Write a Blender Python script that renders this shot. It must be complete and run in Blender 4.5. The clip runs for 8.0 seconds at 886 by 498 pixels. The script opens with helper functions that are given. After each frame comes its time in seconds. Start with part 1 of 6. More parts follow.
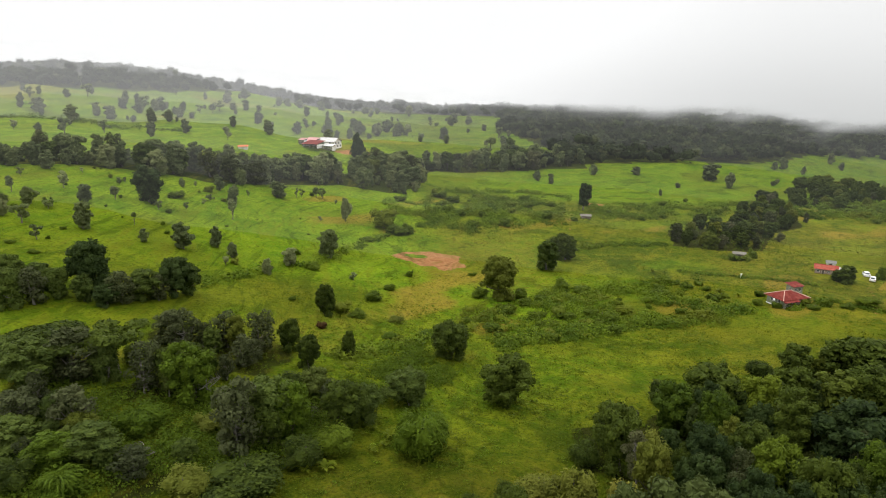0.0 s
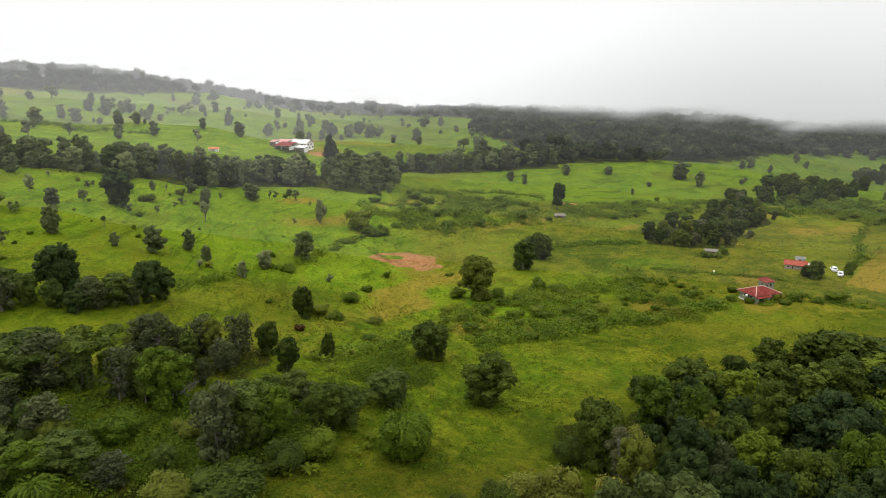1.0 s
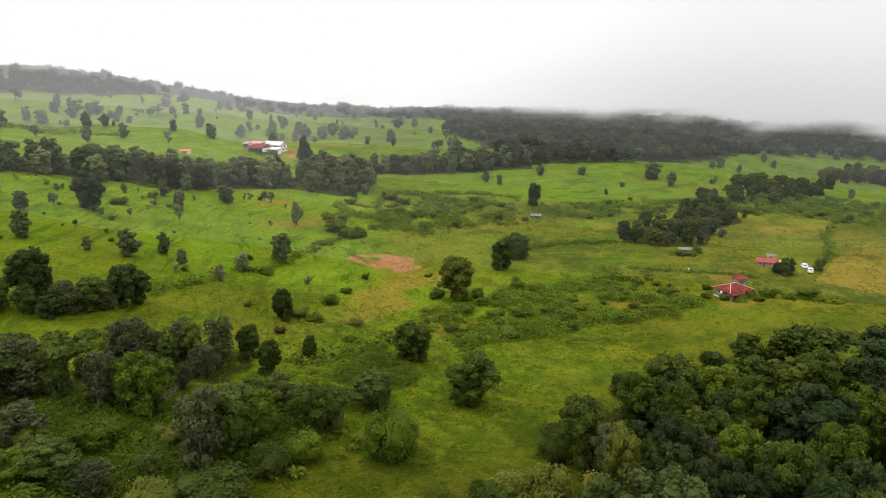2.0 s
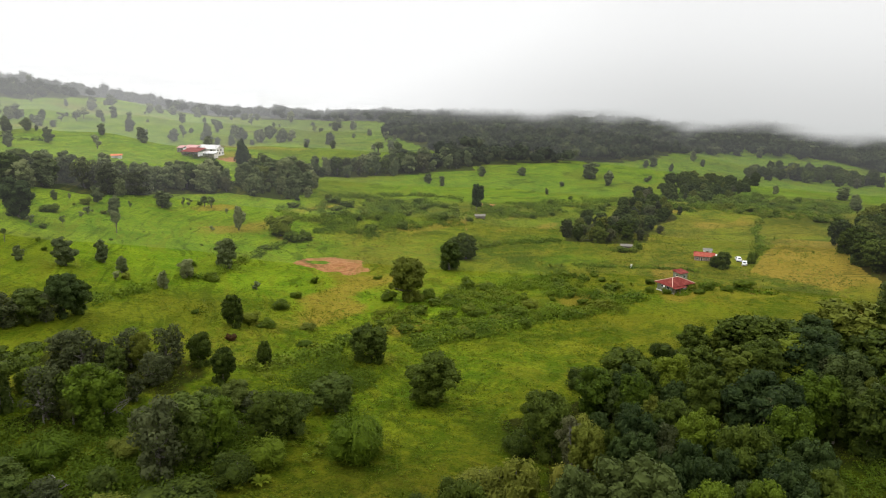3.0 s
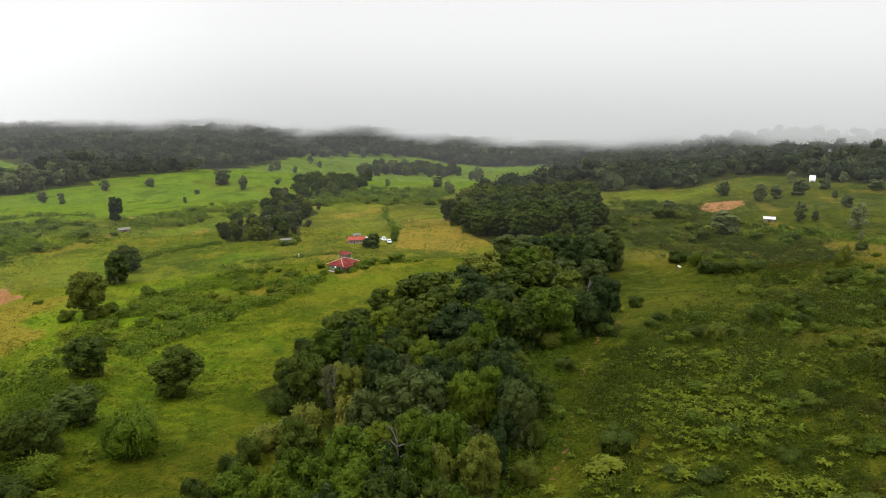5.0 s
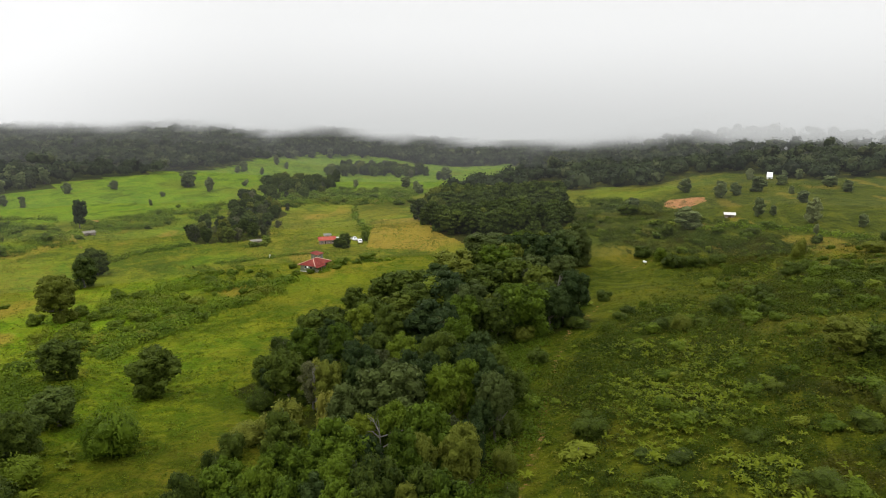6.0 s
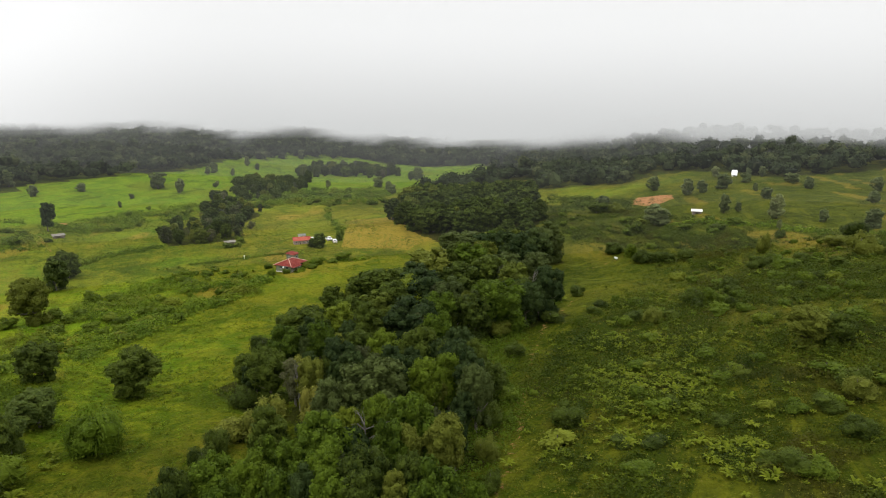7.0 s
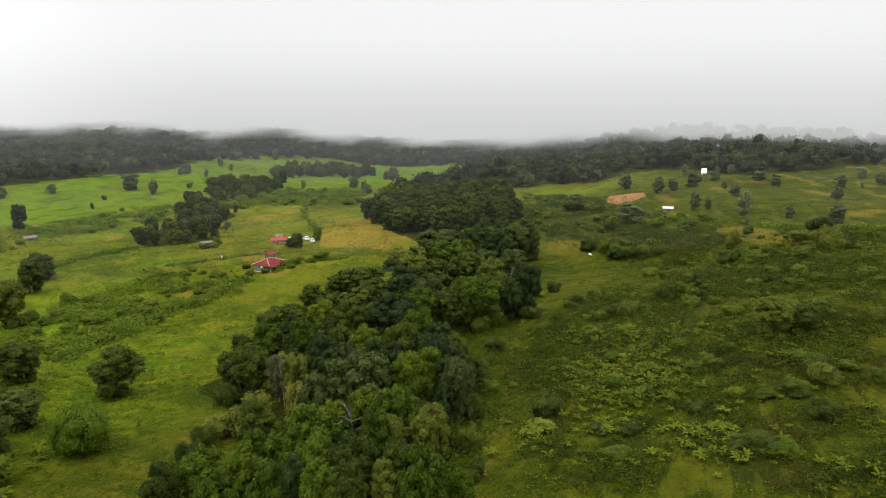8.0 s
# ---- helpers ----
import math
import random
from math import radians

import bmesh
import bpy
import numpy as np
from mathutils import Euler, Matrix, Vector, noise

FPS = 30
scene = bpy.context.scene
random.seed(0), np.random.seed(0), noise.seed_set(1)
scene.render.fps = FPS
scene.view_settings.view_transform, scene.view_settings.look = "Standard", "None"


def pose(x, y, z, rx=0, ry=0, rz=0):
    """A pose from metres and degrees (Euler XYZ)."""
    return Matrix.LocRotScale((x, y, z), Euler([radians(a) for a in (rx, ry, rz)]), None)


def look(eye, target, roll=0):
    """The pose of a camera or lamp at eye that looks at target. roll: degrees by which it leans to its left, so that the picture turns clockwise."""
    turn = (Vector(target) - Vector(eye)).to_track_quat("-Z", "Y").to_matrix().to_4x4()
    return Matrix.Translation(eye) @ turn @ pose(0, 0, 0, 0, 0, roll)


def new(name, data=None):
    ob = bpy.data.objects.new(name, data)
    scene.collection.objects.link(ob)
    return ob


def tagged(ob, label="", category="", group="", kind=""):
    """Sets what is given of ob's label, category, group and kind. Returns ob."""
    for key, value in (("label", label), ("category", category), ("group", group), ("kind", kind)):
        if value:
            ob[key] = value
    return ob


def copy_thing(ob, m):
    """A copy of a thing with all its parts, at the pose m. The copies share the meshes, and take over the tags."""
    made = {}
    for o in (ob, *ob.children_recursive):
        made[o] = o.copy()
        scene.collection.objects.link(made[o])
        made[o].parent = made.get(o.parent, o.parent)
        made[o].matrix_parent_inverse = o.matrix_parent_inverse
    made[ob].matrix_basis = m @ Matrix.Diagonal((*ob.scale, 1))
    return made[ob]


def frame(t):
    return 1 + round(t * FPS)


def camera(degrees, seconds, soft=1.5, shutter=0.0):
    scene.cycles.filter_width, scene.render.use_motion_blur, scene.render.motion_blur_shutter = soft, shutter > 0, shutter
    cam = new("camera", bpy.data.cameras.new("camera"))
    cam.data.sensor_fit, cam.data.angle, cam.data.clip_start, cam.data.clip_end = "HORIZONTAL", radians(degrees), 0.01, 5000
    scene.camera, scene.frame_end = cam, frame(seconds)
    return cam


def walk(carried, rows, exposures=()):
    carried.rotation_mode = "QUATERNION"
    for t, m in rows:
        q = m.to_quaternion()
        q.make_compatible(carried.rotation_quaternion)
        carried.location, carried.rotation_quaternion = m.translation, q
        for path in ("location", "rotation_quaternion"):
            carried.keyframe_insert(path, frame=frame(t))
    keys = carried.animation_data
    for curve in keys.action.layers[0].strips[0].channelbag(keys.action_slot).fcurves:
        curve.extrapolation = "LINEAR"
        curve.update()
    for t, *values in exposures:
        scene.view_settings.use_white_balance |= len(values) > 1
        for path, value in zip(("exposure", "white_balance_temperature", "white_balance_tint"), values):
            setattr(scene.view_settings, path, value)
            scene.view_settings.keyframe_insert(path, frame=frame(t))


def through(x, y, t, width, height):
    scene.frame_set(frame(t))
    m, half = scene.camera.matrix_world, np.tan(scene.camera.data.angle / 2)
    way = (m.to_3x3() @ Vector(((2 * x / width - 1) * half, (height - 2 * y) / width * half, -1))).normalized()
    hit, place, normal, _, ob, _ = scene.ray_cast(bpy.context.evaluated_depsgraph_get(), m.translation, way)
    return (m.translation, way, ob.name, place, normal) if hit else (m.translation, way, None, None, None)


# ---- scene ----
cam = camera(66.16, 8.0, soft=1.0)
ROWS = [
    (0, 0, 0, 52, 75.643, -0.09, 0.023),
    (0.5, -0.56, 0.16, 51.85, 75.688, -0.059, -1.18),
    (1, -1.18, 0.31, 51.65, 75.767, 0.012, -2.402),
    (1.5, -2.05, 0.32, 51.53, 75.851, -0.008, -3.713),
    (1.7, -2.42, 0.32, 51.48, 75.887, -0.017, -4.276),
    (2.8, -4.34, 0.5, 51.36, 75.974, 0.107, -7.683),
    (3, -5.72, 0.62, 51.08, 76.115, 0.015, -10.119),
    (3.5, -11.98, 0.46, 50.77, 76.487, 0.291, -21.745),
    (4, -21.01, -3.1, 50, 76.757, -0.11, -34.517),
    (4.5, -27.48, -5.81, 49.81, 76.904, -0.088, -41.817),
    (4.7, -28.02, -5.99, 49.81, 76.911, -0.061, -42.404),
    (5.8, -30.75, -6.88, 49.81, 76.947, 0.076, -45.351),
    (6, -31.28, -7.06, 49.8, 76.954, 0.103, -45.926),
    (6.5, -32.59, -7.4, 49.78, 76.967, 0.128, -47.222),
    (7, -33.79, -7.73, 49.75, 76.98, 0.193, -48.446),
    (7.5, -35.1, -8.15, 49.78, 76.978, 0.205, -49.592),
    (8, -36.28, -8.54, 49.76, 76.977, 0.226, -50.665),
]
walk(cam, [(t, pose(*row)) for t, *row in ROWS])
# ---------------------------------------------------------------- world, sun, exposure
SUN_ELEVATION, SUN_AZIMUTH = 58.0, -70.0
world = bpy.data.worlds.new("overcast")
scene.world = world
world.use_nodes = True
wt = world.node_tree
wt.nodes.clear()


def wnode(kind, **values):
    n = wt.nodes.new(kind)
    for k, v in values.items():
        setattr(n, k, v)
    return n


sky = wnode("ShaderNodeTexSky", sky_type="NISHITA", sun_disc=False, sun_elevation=radians(SUN_ELEVATION), sun_rotation=radians(SUN_AZIMUTH))
sky_dim = wnode("ShaderNodeMix", data_type="RGBA", blend_type="MULTIPLY")
sky_dim.inputs[0].default_value = 1.0
sky_dim.inputs[7].default_value = (0.1, 0.1, 0.1, 1)
wt.links.new(sky.outputs[0], sky_dim.inputs[6])
way = wnode("ShaderNodeTexCoord")
axes = wnode("ShaderNodeSeparateXYZ")
wt.links.new(way.outputs["Generated"], axes.inputs[0])
# the cloud deck: grey and dense low in the east, bright overhead and in the west
puff = wnode("ShaderNodeTexNoise")
puff.inputs["Scale"].default_value = 2.2
puff.inputs["Detail"].default_value = 5
stretch = wnode("ShaderNodeMapping")
stretch.inputs["Scale"].default_value = (1, 1, 3.5)
wt.links.new(way.outputs["Generated"], stretch.inputs[0])
wt.links.new(stretch.outputs[0], puff.inputs["Vector"])
lift = wnode("ShaderNodeMath", operation="MULTIPLY_ADD")
lift.inputs[1].default_value = 3.2
lift.inputs[2].default_value = 0.30
wt.links.new(axes.outputs[2], lift.inputs[0])
west = wnode("ShaderNodeMath", operation="MULTIPLY_ADD")
west.inputs[1].default_value = -0.38
wt.links.new(axes.outputs[0], west.inputs[0])
wt.links.new(lift.outputs[0], west.inputs[2])
wob = wnode("ShaderNodeMath", operation="MULTIPLY_ADD")
wob.inputs[1].default_value = 0.35
wt.links.new(puff.outputs[0], wob.inputs[0])
wt.links.new(west.outputs[0], wob.inputs[2])
deck = wnode("ShaderNodeValToRGB")
deck.color_ramp.elements[0].position, deck.color_ramp.elements[0].color = 0.1, (0.74, 0.75, 0.74, 1)
deck.color_ramp.elements[1].position, deck.color_ramp.elements[1].color = 0.95, (1.06, 1.065, 1.065, 1)
mid = deck.color_ramp.elements.new(0.5)
mid.color = (0.94, 0.945, 0.94, 1)
wt.links.new(wob.outputs[0], deck.inputs[0])
blend = wnode("ShaderNodeMix", data_type="RGBA")
blend.inputs[0].default_value = 0.96
wt.links.new(sky_dim.outputs[2], blend.inputs[6])
wt.links.new(deck.outputs[0], blend.inputs[7])
back = wnode("ShaderNodeBackground")
# an overcast sky is more than twice as bright overhead as near the horizon
zenith = wnode("ShaderNodeMapRange", interpolation_type="SMOOTHSTEP")
for k, v in ((1, 0.14), (2, 0.95), (3, 1.0), (4, 2.35)):
    zenith.inputs[k].default_value = v
wt.links.new(axes.outputs[2], zenith.inputs[0])
wt.links.new(zenith.outputs[0], back.inputs[1])
wt.links.new(blend.outputs[2], back.inputs[0])
wt.links.new(back.outputs[0], wnode("ShaderNodeOutputWorld").inputs[0])

sun = new("sun", bpy.data.lights.new("sun", "SUN"))
sun.data.energy, sun.data.angle, sun.data.color = 1.0, radians(10), (1.0, 0.95, 0.86)
az, el = radians(SUN_AZIMUTH), radians(SUN_ELEVATION)
sun.matrix_world = look(Vector((math.sin(az) * math.cos(el), math.cos(az) * math.cos(el), math.sin(el))) * 300, (0, 0, 0))
scene.view_settings.exposure = 0.0


# ---------------------------------------------------------------- materials
class Nodes:
    """A small builder for node materials."""

    def __init__(self, name):
        self.mat = bpy.data.materials.new(name)
        self.mat.use_nodes = True
        self.t = self.mat.node_tree
        self.t.nodes.clear()
        self.out = self.t.nodes.new("ShaderNodeOutputMaterial")
        self.co = self.t.nodes.new("ShaderNodeTexCoord").outputs["Object"]

    def put(self, socket, value):
        if isinstance(value, bpy.types.NodeSocket):
            self.t.links.new(value, socket)
        elif isinstance(value, (tuple, list)) and len(value) == 3 and socket.type == "RGBA":
            socket.default_value = (*value, 1)
        else:
            socket.default_value = value

    def math(self, op, a, b=0.0, c=0.0, clamp=False):
        n = self.t.nodes.new("ShaderNodeMath")
        n.operation, n.use_clamp = op, clamp
        for s, v in zip(n.inputs, (a, b, c)):
            self.put(s, v)
        return n.outputs[0]

    def mix(self, f, a, b, kind="MIX"):
        n = self.t.nodes.new("ShaderNodeMix")
        n.data_type, n.blend_type = "RGBA", kind
        self.put(n.inputs[0], f), self.put(n.inputs[6], a), self.put(n.inputs[7], b)
        return n.outputs[2]

    def noise(self, scale, detail=4.0, rough=0.55, warp=0.0, vec=None):
        n = self.t.nodes.new("ShaderNodeTexNoise")
        n.inputs["Scale"].default_value, n.inputs["Detail"].default_value = scale, detail
        n.inputs["Roughness"].default_value, n.inputs["Distortion"].default_value = rough, warp
        self.put(n.inputs["Vector"], self.co if vec is None else vec)
        return n.outputs[0]

    def step(self, v, lo, hi):
        n = self.t.nodes.new("ShaderNodeMapRange")
        n.interpolation_type = "SMOOTHSTEP"
        self.put(n.inputs[0], v)
        n.inputs[1].default_value, n.inputs[2].default_value = lo, hi
        return n.outputs[0]

    def field(self, name):
        n = self.t.nodes.new("ShaderNodeAttribute")
        n.attribute_name = name
        return n.outputs["Fac"]

    def bump(self, h, strength=0.5, distance=0.1):
        n = self.t.nodes.new("ShaderNodeBump")
        n.inputs["Strength"].default_value, n.inputs["Distance"].default_value = strength, distance
        self.put(n.inputs["Height"], h)
        return n.outputs[0]

    def surface(self, color, rough=0.7, metal=0.0, spec=0.3, normal=None, through=0.0):
        p = self.t.nodes.new("ShaderNodeBsdfPrincipled")
        self.put(p.inputs["Base Color"], color), self.put(p.inputs["Roughness"], rough)
        p.inputs["Metallic"].default_value, p.inputs["Specular IOR Level"].default_value = metal, spec
        if normal is not None:
            self.put(p.inputs["Normal"], normal)
        shader = p.outputs[0]
        if through:
            tr = self.t.nodes.new("ShaderNodeBsdfTranslucent")
            self.put(tr.inputs[0], color)
            m = self.t.nodes.new("ShaderNodeMixShader")
            m.inputs[0].default_value = through
            self.t.links.new(shader, m.inputs[1]), self.t.links.new(tr.outputs[0], m.inputs[2])
            shader = m.outputs[0]
        self.t.links.new(shader, self.out.inputs[0])
        return self.mat


def leaf_material(name, dark, light, odd, through=0.25, patches=None):
    """Foliage: every tree a little different, every leaf clump too."""
    n = Nodes(name)
    tree = n.t.nodes.new("ShaderNodeObjectInfo").outputs["Random"]
    leaf = n.t.nodes.new("ShaderNodeNewGeometry").outputs["Random Per Island"]
    clump = n.step(n.noise(0.75, 3.0, 0.55), 0.36, 0.64)
    if patches:
        clump = n.math("MULTIPLY_ADD", n.field("tint"), 0.8, n.math("MULTIPLY", clump, 0.2))
    if patches:
        c = n.mix(n.math("MULTIPLY_ADD", leaf, 0.35, n.math("MULTIPLY", clump, 0.65)), dark, light)
        c = n.mix(n.math("MULTIPLY", n.step(n.noise(0.16, 3.0), 0.5, 0.68), 0.5), c, light)
        c = n.mix(n.math("MULTIPLY", n.step(n.noise(0.055, 4.0, 0.6, 0.5), 0.52, 0.66), 0.7), c, patches)
        c = n.mix(n.math("MULTIPLY", n.step(n.noise(0.075, 3.0, 0.6, 0.2), 0.48, 0.36), 0.6), c, dark)
    else:
        tone = n.math("MULTIPLY_ADD", tree, 0.45, n.math("MULTIPLY_ADD", leaf, 0.25, n.math("MULTIPLY", clump, 0.30)))
        c = n.mix(tone, dark, light)
        c = n.mix(n.math("MULTIPLY", n.step(tree, 0.74, 0.97), 0.7), c, odd)
    return n.surface(c, 0.7, spec=0.08, through=through)


def plain_material(name, base, other, scale=1.5, rough=0.7, metal=0.0, spec=0.3, bump=0.3):
    """A worn surface: stains at two scales and a fine relief."""
    n = Nodes(name)
    stain = n.step(n.noise(scale, 5.0, 0.6, 0.4), 0.35, 0.7)
    grain = n.noise(scale * 9, 4.0)
    c = n.mix(n.math("MULTIPLY", stain, 0.75), base, other)
    c = n.mix(n.math("MULTIPLY", grain, 0.25), c, other)
    return n.surface(c, rough, metal, spec, n.bump(grain, bump, 0.02))


def roof_material(name, base, worn, rib=0.28):
    """Corrugated sheet, faded and rusty in streaks."""
    n = Nodes(name)
    w = n.t.nodes.new("ShaderNodeTexWave")
    w.inputs["Scale"].default_value = 1.0 / rib
    n.put(w.inputs["Vector"], n.co)
    sheet = n.step(n.noise(0.7, 4.0, 0.6, 0.8), 0.4, 0.65)
    fine = n.noise(6.0, 4.0)
    c = n.mix(n.math("MULTIPLY", sheet, 0.7), base, worn)
    c = n.mix(n.math("MULTIPLY", fine, 0.35), c, worn)
    return n.surface(c, 0.75, 0.0, 0.12, n.bump(w.outputs[0], 0.6, 0.03))


LEAF_FOREST = leaf_material("forest_leaf", (0.0125, 0.0225, 0.004), (0.084, 0.112, 0.012), (0.120, 0.130, 0.017))
# greyer than LEAF_FOREST, and lighter to stand in for brighter western light
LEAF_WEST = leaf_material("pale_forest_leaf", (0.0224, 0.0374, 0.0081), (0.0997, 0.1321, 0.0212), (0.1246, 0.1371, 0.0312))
LEAF_BRIGHT = leaf_material("bright_leaf", (0.0165, 0.031, 0.0033), (0.0978, 0.1466, 0.0089), (0.1222, 0.1466, 0.0114))
LEAF_DARK = leaf_material("dark_leaf", (0.013, 0.0243, 0.0073), (0.0501, 0.0744, 0.0162), (0.0648, 0.0809, 0.0195))
LEAF_GREY = leaf_material("grey_leaf", (0.026, 0.033, 0.013), (0.088, 0.100, 0.036), (0.105, 0.105, 0.045))
LEAF_FIELD = leaf_material("field_tree_leaf", (0.0651, 0.0852, 0.0363), (0.2038, 0.2356, 0.0861), (0.2356, 0.2538, 0.1087), through=0.45)
LEAF_BUSH = leaf_material("bush_leaf", (0.0307, 0.053, 0.0042), (0.115, 0.1533, 0.0111), (0.1324, 0.1464, 0.0139))
LEAF_PALE = leaf_material("pale_leaf", (0.070, 0.080, 0.011), (0.175, 0.185, 0.026), (0.185, 0.175, 0.030))
# scrub of the east, its leaf colour darkened to stand in for cloud shade
LEAF_SHADED_SCRUB = leaf_material("scrub_leaf", (0.0135, 0.0254, 0.0016), (0.0654, 0.0892, 0.0044), (0.0595, 0.0674, 0.0048), patches=(0.0535, 0.0468, 0.0055))
LEAF_RANK = leaf_material("rank_scrub_leaf", (0.033, 0.0638, 0.0039), (0.143, 0.198, 0.011), (0.1233, 0.1357, 0.0099), patches=(0.11, 0.1188, 0.011))
LEAF_FERN = leaf_material("fern_leaf", (0.0558, 0.0774, 0.0036), (0.135, 0.1602, 0.0081), (0.117, 0.1305, 0.009))
LEAF_VINE = leaf_material("creeper_leaf", (0.0286, 0.0515, 0.0029), (0.0896, 0.1326, 0.0071), (0.0931, 0.1218, 0.0085))
LEAF_RED = leaf_material("russet_leaf", (0.0374, 0.0187, 0.0062), (0.0872, 0.0467, 0.0156), (0.0872, 0.0499, 0.0187))
def far_leaf_material():
    """Woodland seen from afar: crowns of different greens."""
    n = Nodes("far_wood_leaf")
    leaf = n.t.nodes.new("ShaderNodeNewGeometry").outputs["Random Per Island"]
    crown = n.field("tint")
    c = n.mix(n.math("MULTIPLY_ADD", leaf, 0.35, n.math("MULTIPLY", crown, 0.65)), (0.0074, 0.0131, 0.005), (0.0436, 0.0586, 0.0187))
    c = n.mix(n.math("MULTIPLY", n.step(crown, 0.84, 0.95), 0.7), c, (0.0779, 0.0872, 0.0343))
    c = n.mix(n.math("MULTIPLY", n.step(n.noise(0.13, 3.0), 0.52, 0.66), 0.7), c, (0.0436, 0.0573, 0.0187))
    c = n.mix(n.math("MULTIPLY", n.step(n.noise(0.17, 3.0, 0.5, 0.3), 0.50, 0.36), 0.75), c, (0.0074, 0.0125, 0.005))
    c = n.mix(n.math("MULTIPLY", n.step(n.noise(0.21, 2.0, 0.5, 0.7), 0.58, 0.68), 0.5), c, (0.0592, 0.0592, 0.0312))
    return n.surface(c, 0.7, spec=0.06, through=0.2)


LEAF_FAR = far_leaf_material()
BLADE = leaf_material("grass_blade", (0.0411, 0.0592, 0.0022), (0.0987, 0.1206, 0.0055), (0.1206, 0.1069, 0.0137))
BARK = plain_material("bark", (0.09, 0.075, 0.055), (0.17, 0.155, 0.13), 2.0, 0.9, bump=0.8)
PALE_BARK = plain_material("pale_bark", (0.15, 0.14, 0.115), (0.10, 0.09, 0.075), 2.0, 0.9, bump=0.6)


def ground_material():
    n = Nodes("pasture")
    big, mid, patch = n.noise(0.022, 4.0, 0.55, 0.6), n.noise(0.09, 5.0, 0.6, 0.5), n.noise(0.28, 6.0, 0.65, 0.8)
    small, fine = n.noise(0.95, 6.0, 0.7, 0.3), n.noise(2.838, 2.2704, 0.3973)
    olive = n.mix(n.step(patch, 0.36, 0.64), (0.0295, 0.0488, 0.0017), (0.0795, 0.0897, 0.0046))
    # greener grass, made brighter to carry the sunnier light of west and north
    lush = n.mix(n.step(n.math("MULTIPLY_ADD", patch, 0.5, n.math("MULTIPLY", mid, 0.5)), 0.36, 0.64), (0.0766, 0.1504, 0.004), (0.176, 0.2469, 0.0096))
    olive = n.mix(n.field("meadow"), olive, n.mix(n.step(n.math("MULTIPLY_ADD", patch, 0.55, n.math("MULTIPLY", mid, 0.45)), 0.40, 0.60), (0.05, 0.0806, 0.0028), (0.1465, 0.1498, 0.0079)))
    c = n.mix(n.field("lush"), olive, lush)
    # shade on the north pasture, put into a darker and greener grass colour
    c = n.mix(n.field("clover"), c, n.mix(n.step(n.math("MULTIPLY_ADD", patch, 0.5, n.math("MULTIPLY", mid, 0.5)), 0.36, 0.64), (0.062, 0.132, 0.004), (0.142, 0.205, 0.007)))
    # cloud shade over the east slope, put into the grass colour
    c = n.mix(n.field("rough"), c, n.mix(n.step(n.math("MULTIPLY_ADD", patch, 0.5, n.math("MULTIPLY", mid, 0.5)), 0.38, 0.62), (0.017, 0.028, 0.0015), (0.060, 0.070, 0.004)))
    dry = n.mix(small, (0.165, 0.130, 0.013), (0.31, 0.20, 0.034))
    c = n.mix(n.math("MULTIPLY", n.step(n.math("ADD", n.field("dry"), n.math("MULTIPLY", n.math("ADD", patch, small), 0.4)), 0.56, 0.98), n.math("MULTIPLY_ADD", n.field("rough"), -0.45, 0.85)), c, dry)
    c = n.mix(n.math("MULTIPLY", n.step(big, 0.50, 0.66), 0.4), c, (0.1078, 0.1022, 0.0068))
    rank = n.step(n.math("ADD", small, n.math("MULTIPLY", patch, 0.5)), 0.74, 0.98)
    c = n.mix(n.math("MULTIPLY", rank, 0.7), c, (0.017, 0.0312, 0.0017))
    c = n.mix(n.math("MULTIPLY", n.step(fine, 0.52, 0.72), 0.3), c, (0.1135, 0.1078, 0.0091))
    c = n.mix(n.math("MULTIPLY", n.step(fine, 0.46, 0.30), 0.45), c, (0.0125, 0.0205, 0.0011))
    # shade below trees and scrub, painted as dark brown-green ground
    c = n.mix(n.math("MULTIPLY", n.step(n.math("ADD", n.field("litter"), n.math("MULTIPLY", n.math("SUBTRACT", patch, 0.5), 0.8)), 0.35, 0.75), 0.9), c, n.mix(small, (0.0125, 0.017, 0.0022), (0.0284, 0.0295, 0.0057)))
    earth = n.mix(n.step(small, 0.3, 0.7), (0.227, 0.0993, 0.0369), (0.3179, 0.1646, 0.0738))
    edge = n.math("ADD", n.field("bare"), n.math("MULTIPLY", n.math("SUBTRACT", small, 0.5), 0.9))
    c = n.mix(n.step(edge, 0.42, 0.62), c, earth)
    # cattle paths that follow the slope
    flat = n.t.nodes.new("ShaderNodeMapping")
    flat.inputs["Scale"].default_value = (0.05, 0.05, 1.7)
    n.put(flat.inputs["Vector"], n.co)
    paths = n.noise(1.0, 4.0, 0.6, 0.6, flat.outputs[0])
    c = n.mix(n.math("MULTIPLY", n.step(paths, 0.54, 0.64), 0.45), c, (0.024, 0.042, 0.002))
    c = n.mix(n.math("MULTIPLY", n.step(paths, 0.46, 0.38), 0.35), c, (0.112, 0.110, 0.007))
    relief = n.math("ADD", n.math("MULTIPLY", small, 1.0), n.math("MULTIPLY", fine, 0.3))
    relief = n.math("MULTIPLY_ADD", paths, 1.2, relief)
    return n.surface(c, 0.9, spec=0.03, normal=n.bump(relief, 1.0, 0.8))


GROUND = ground_material()

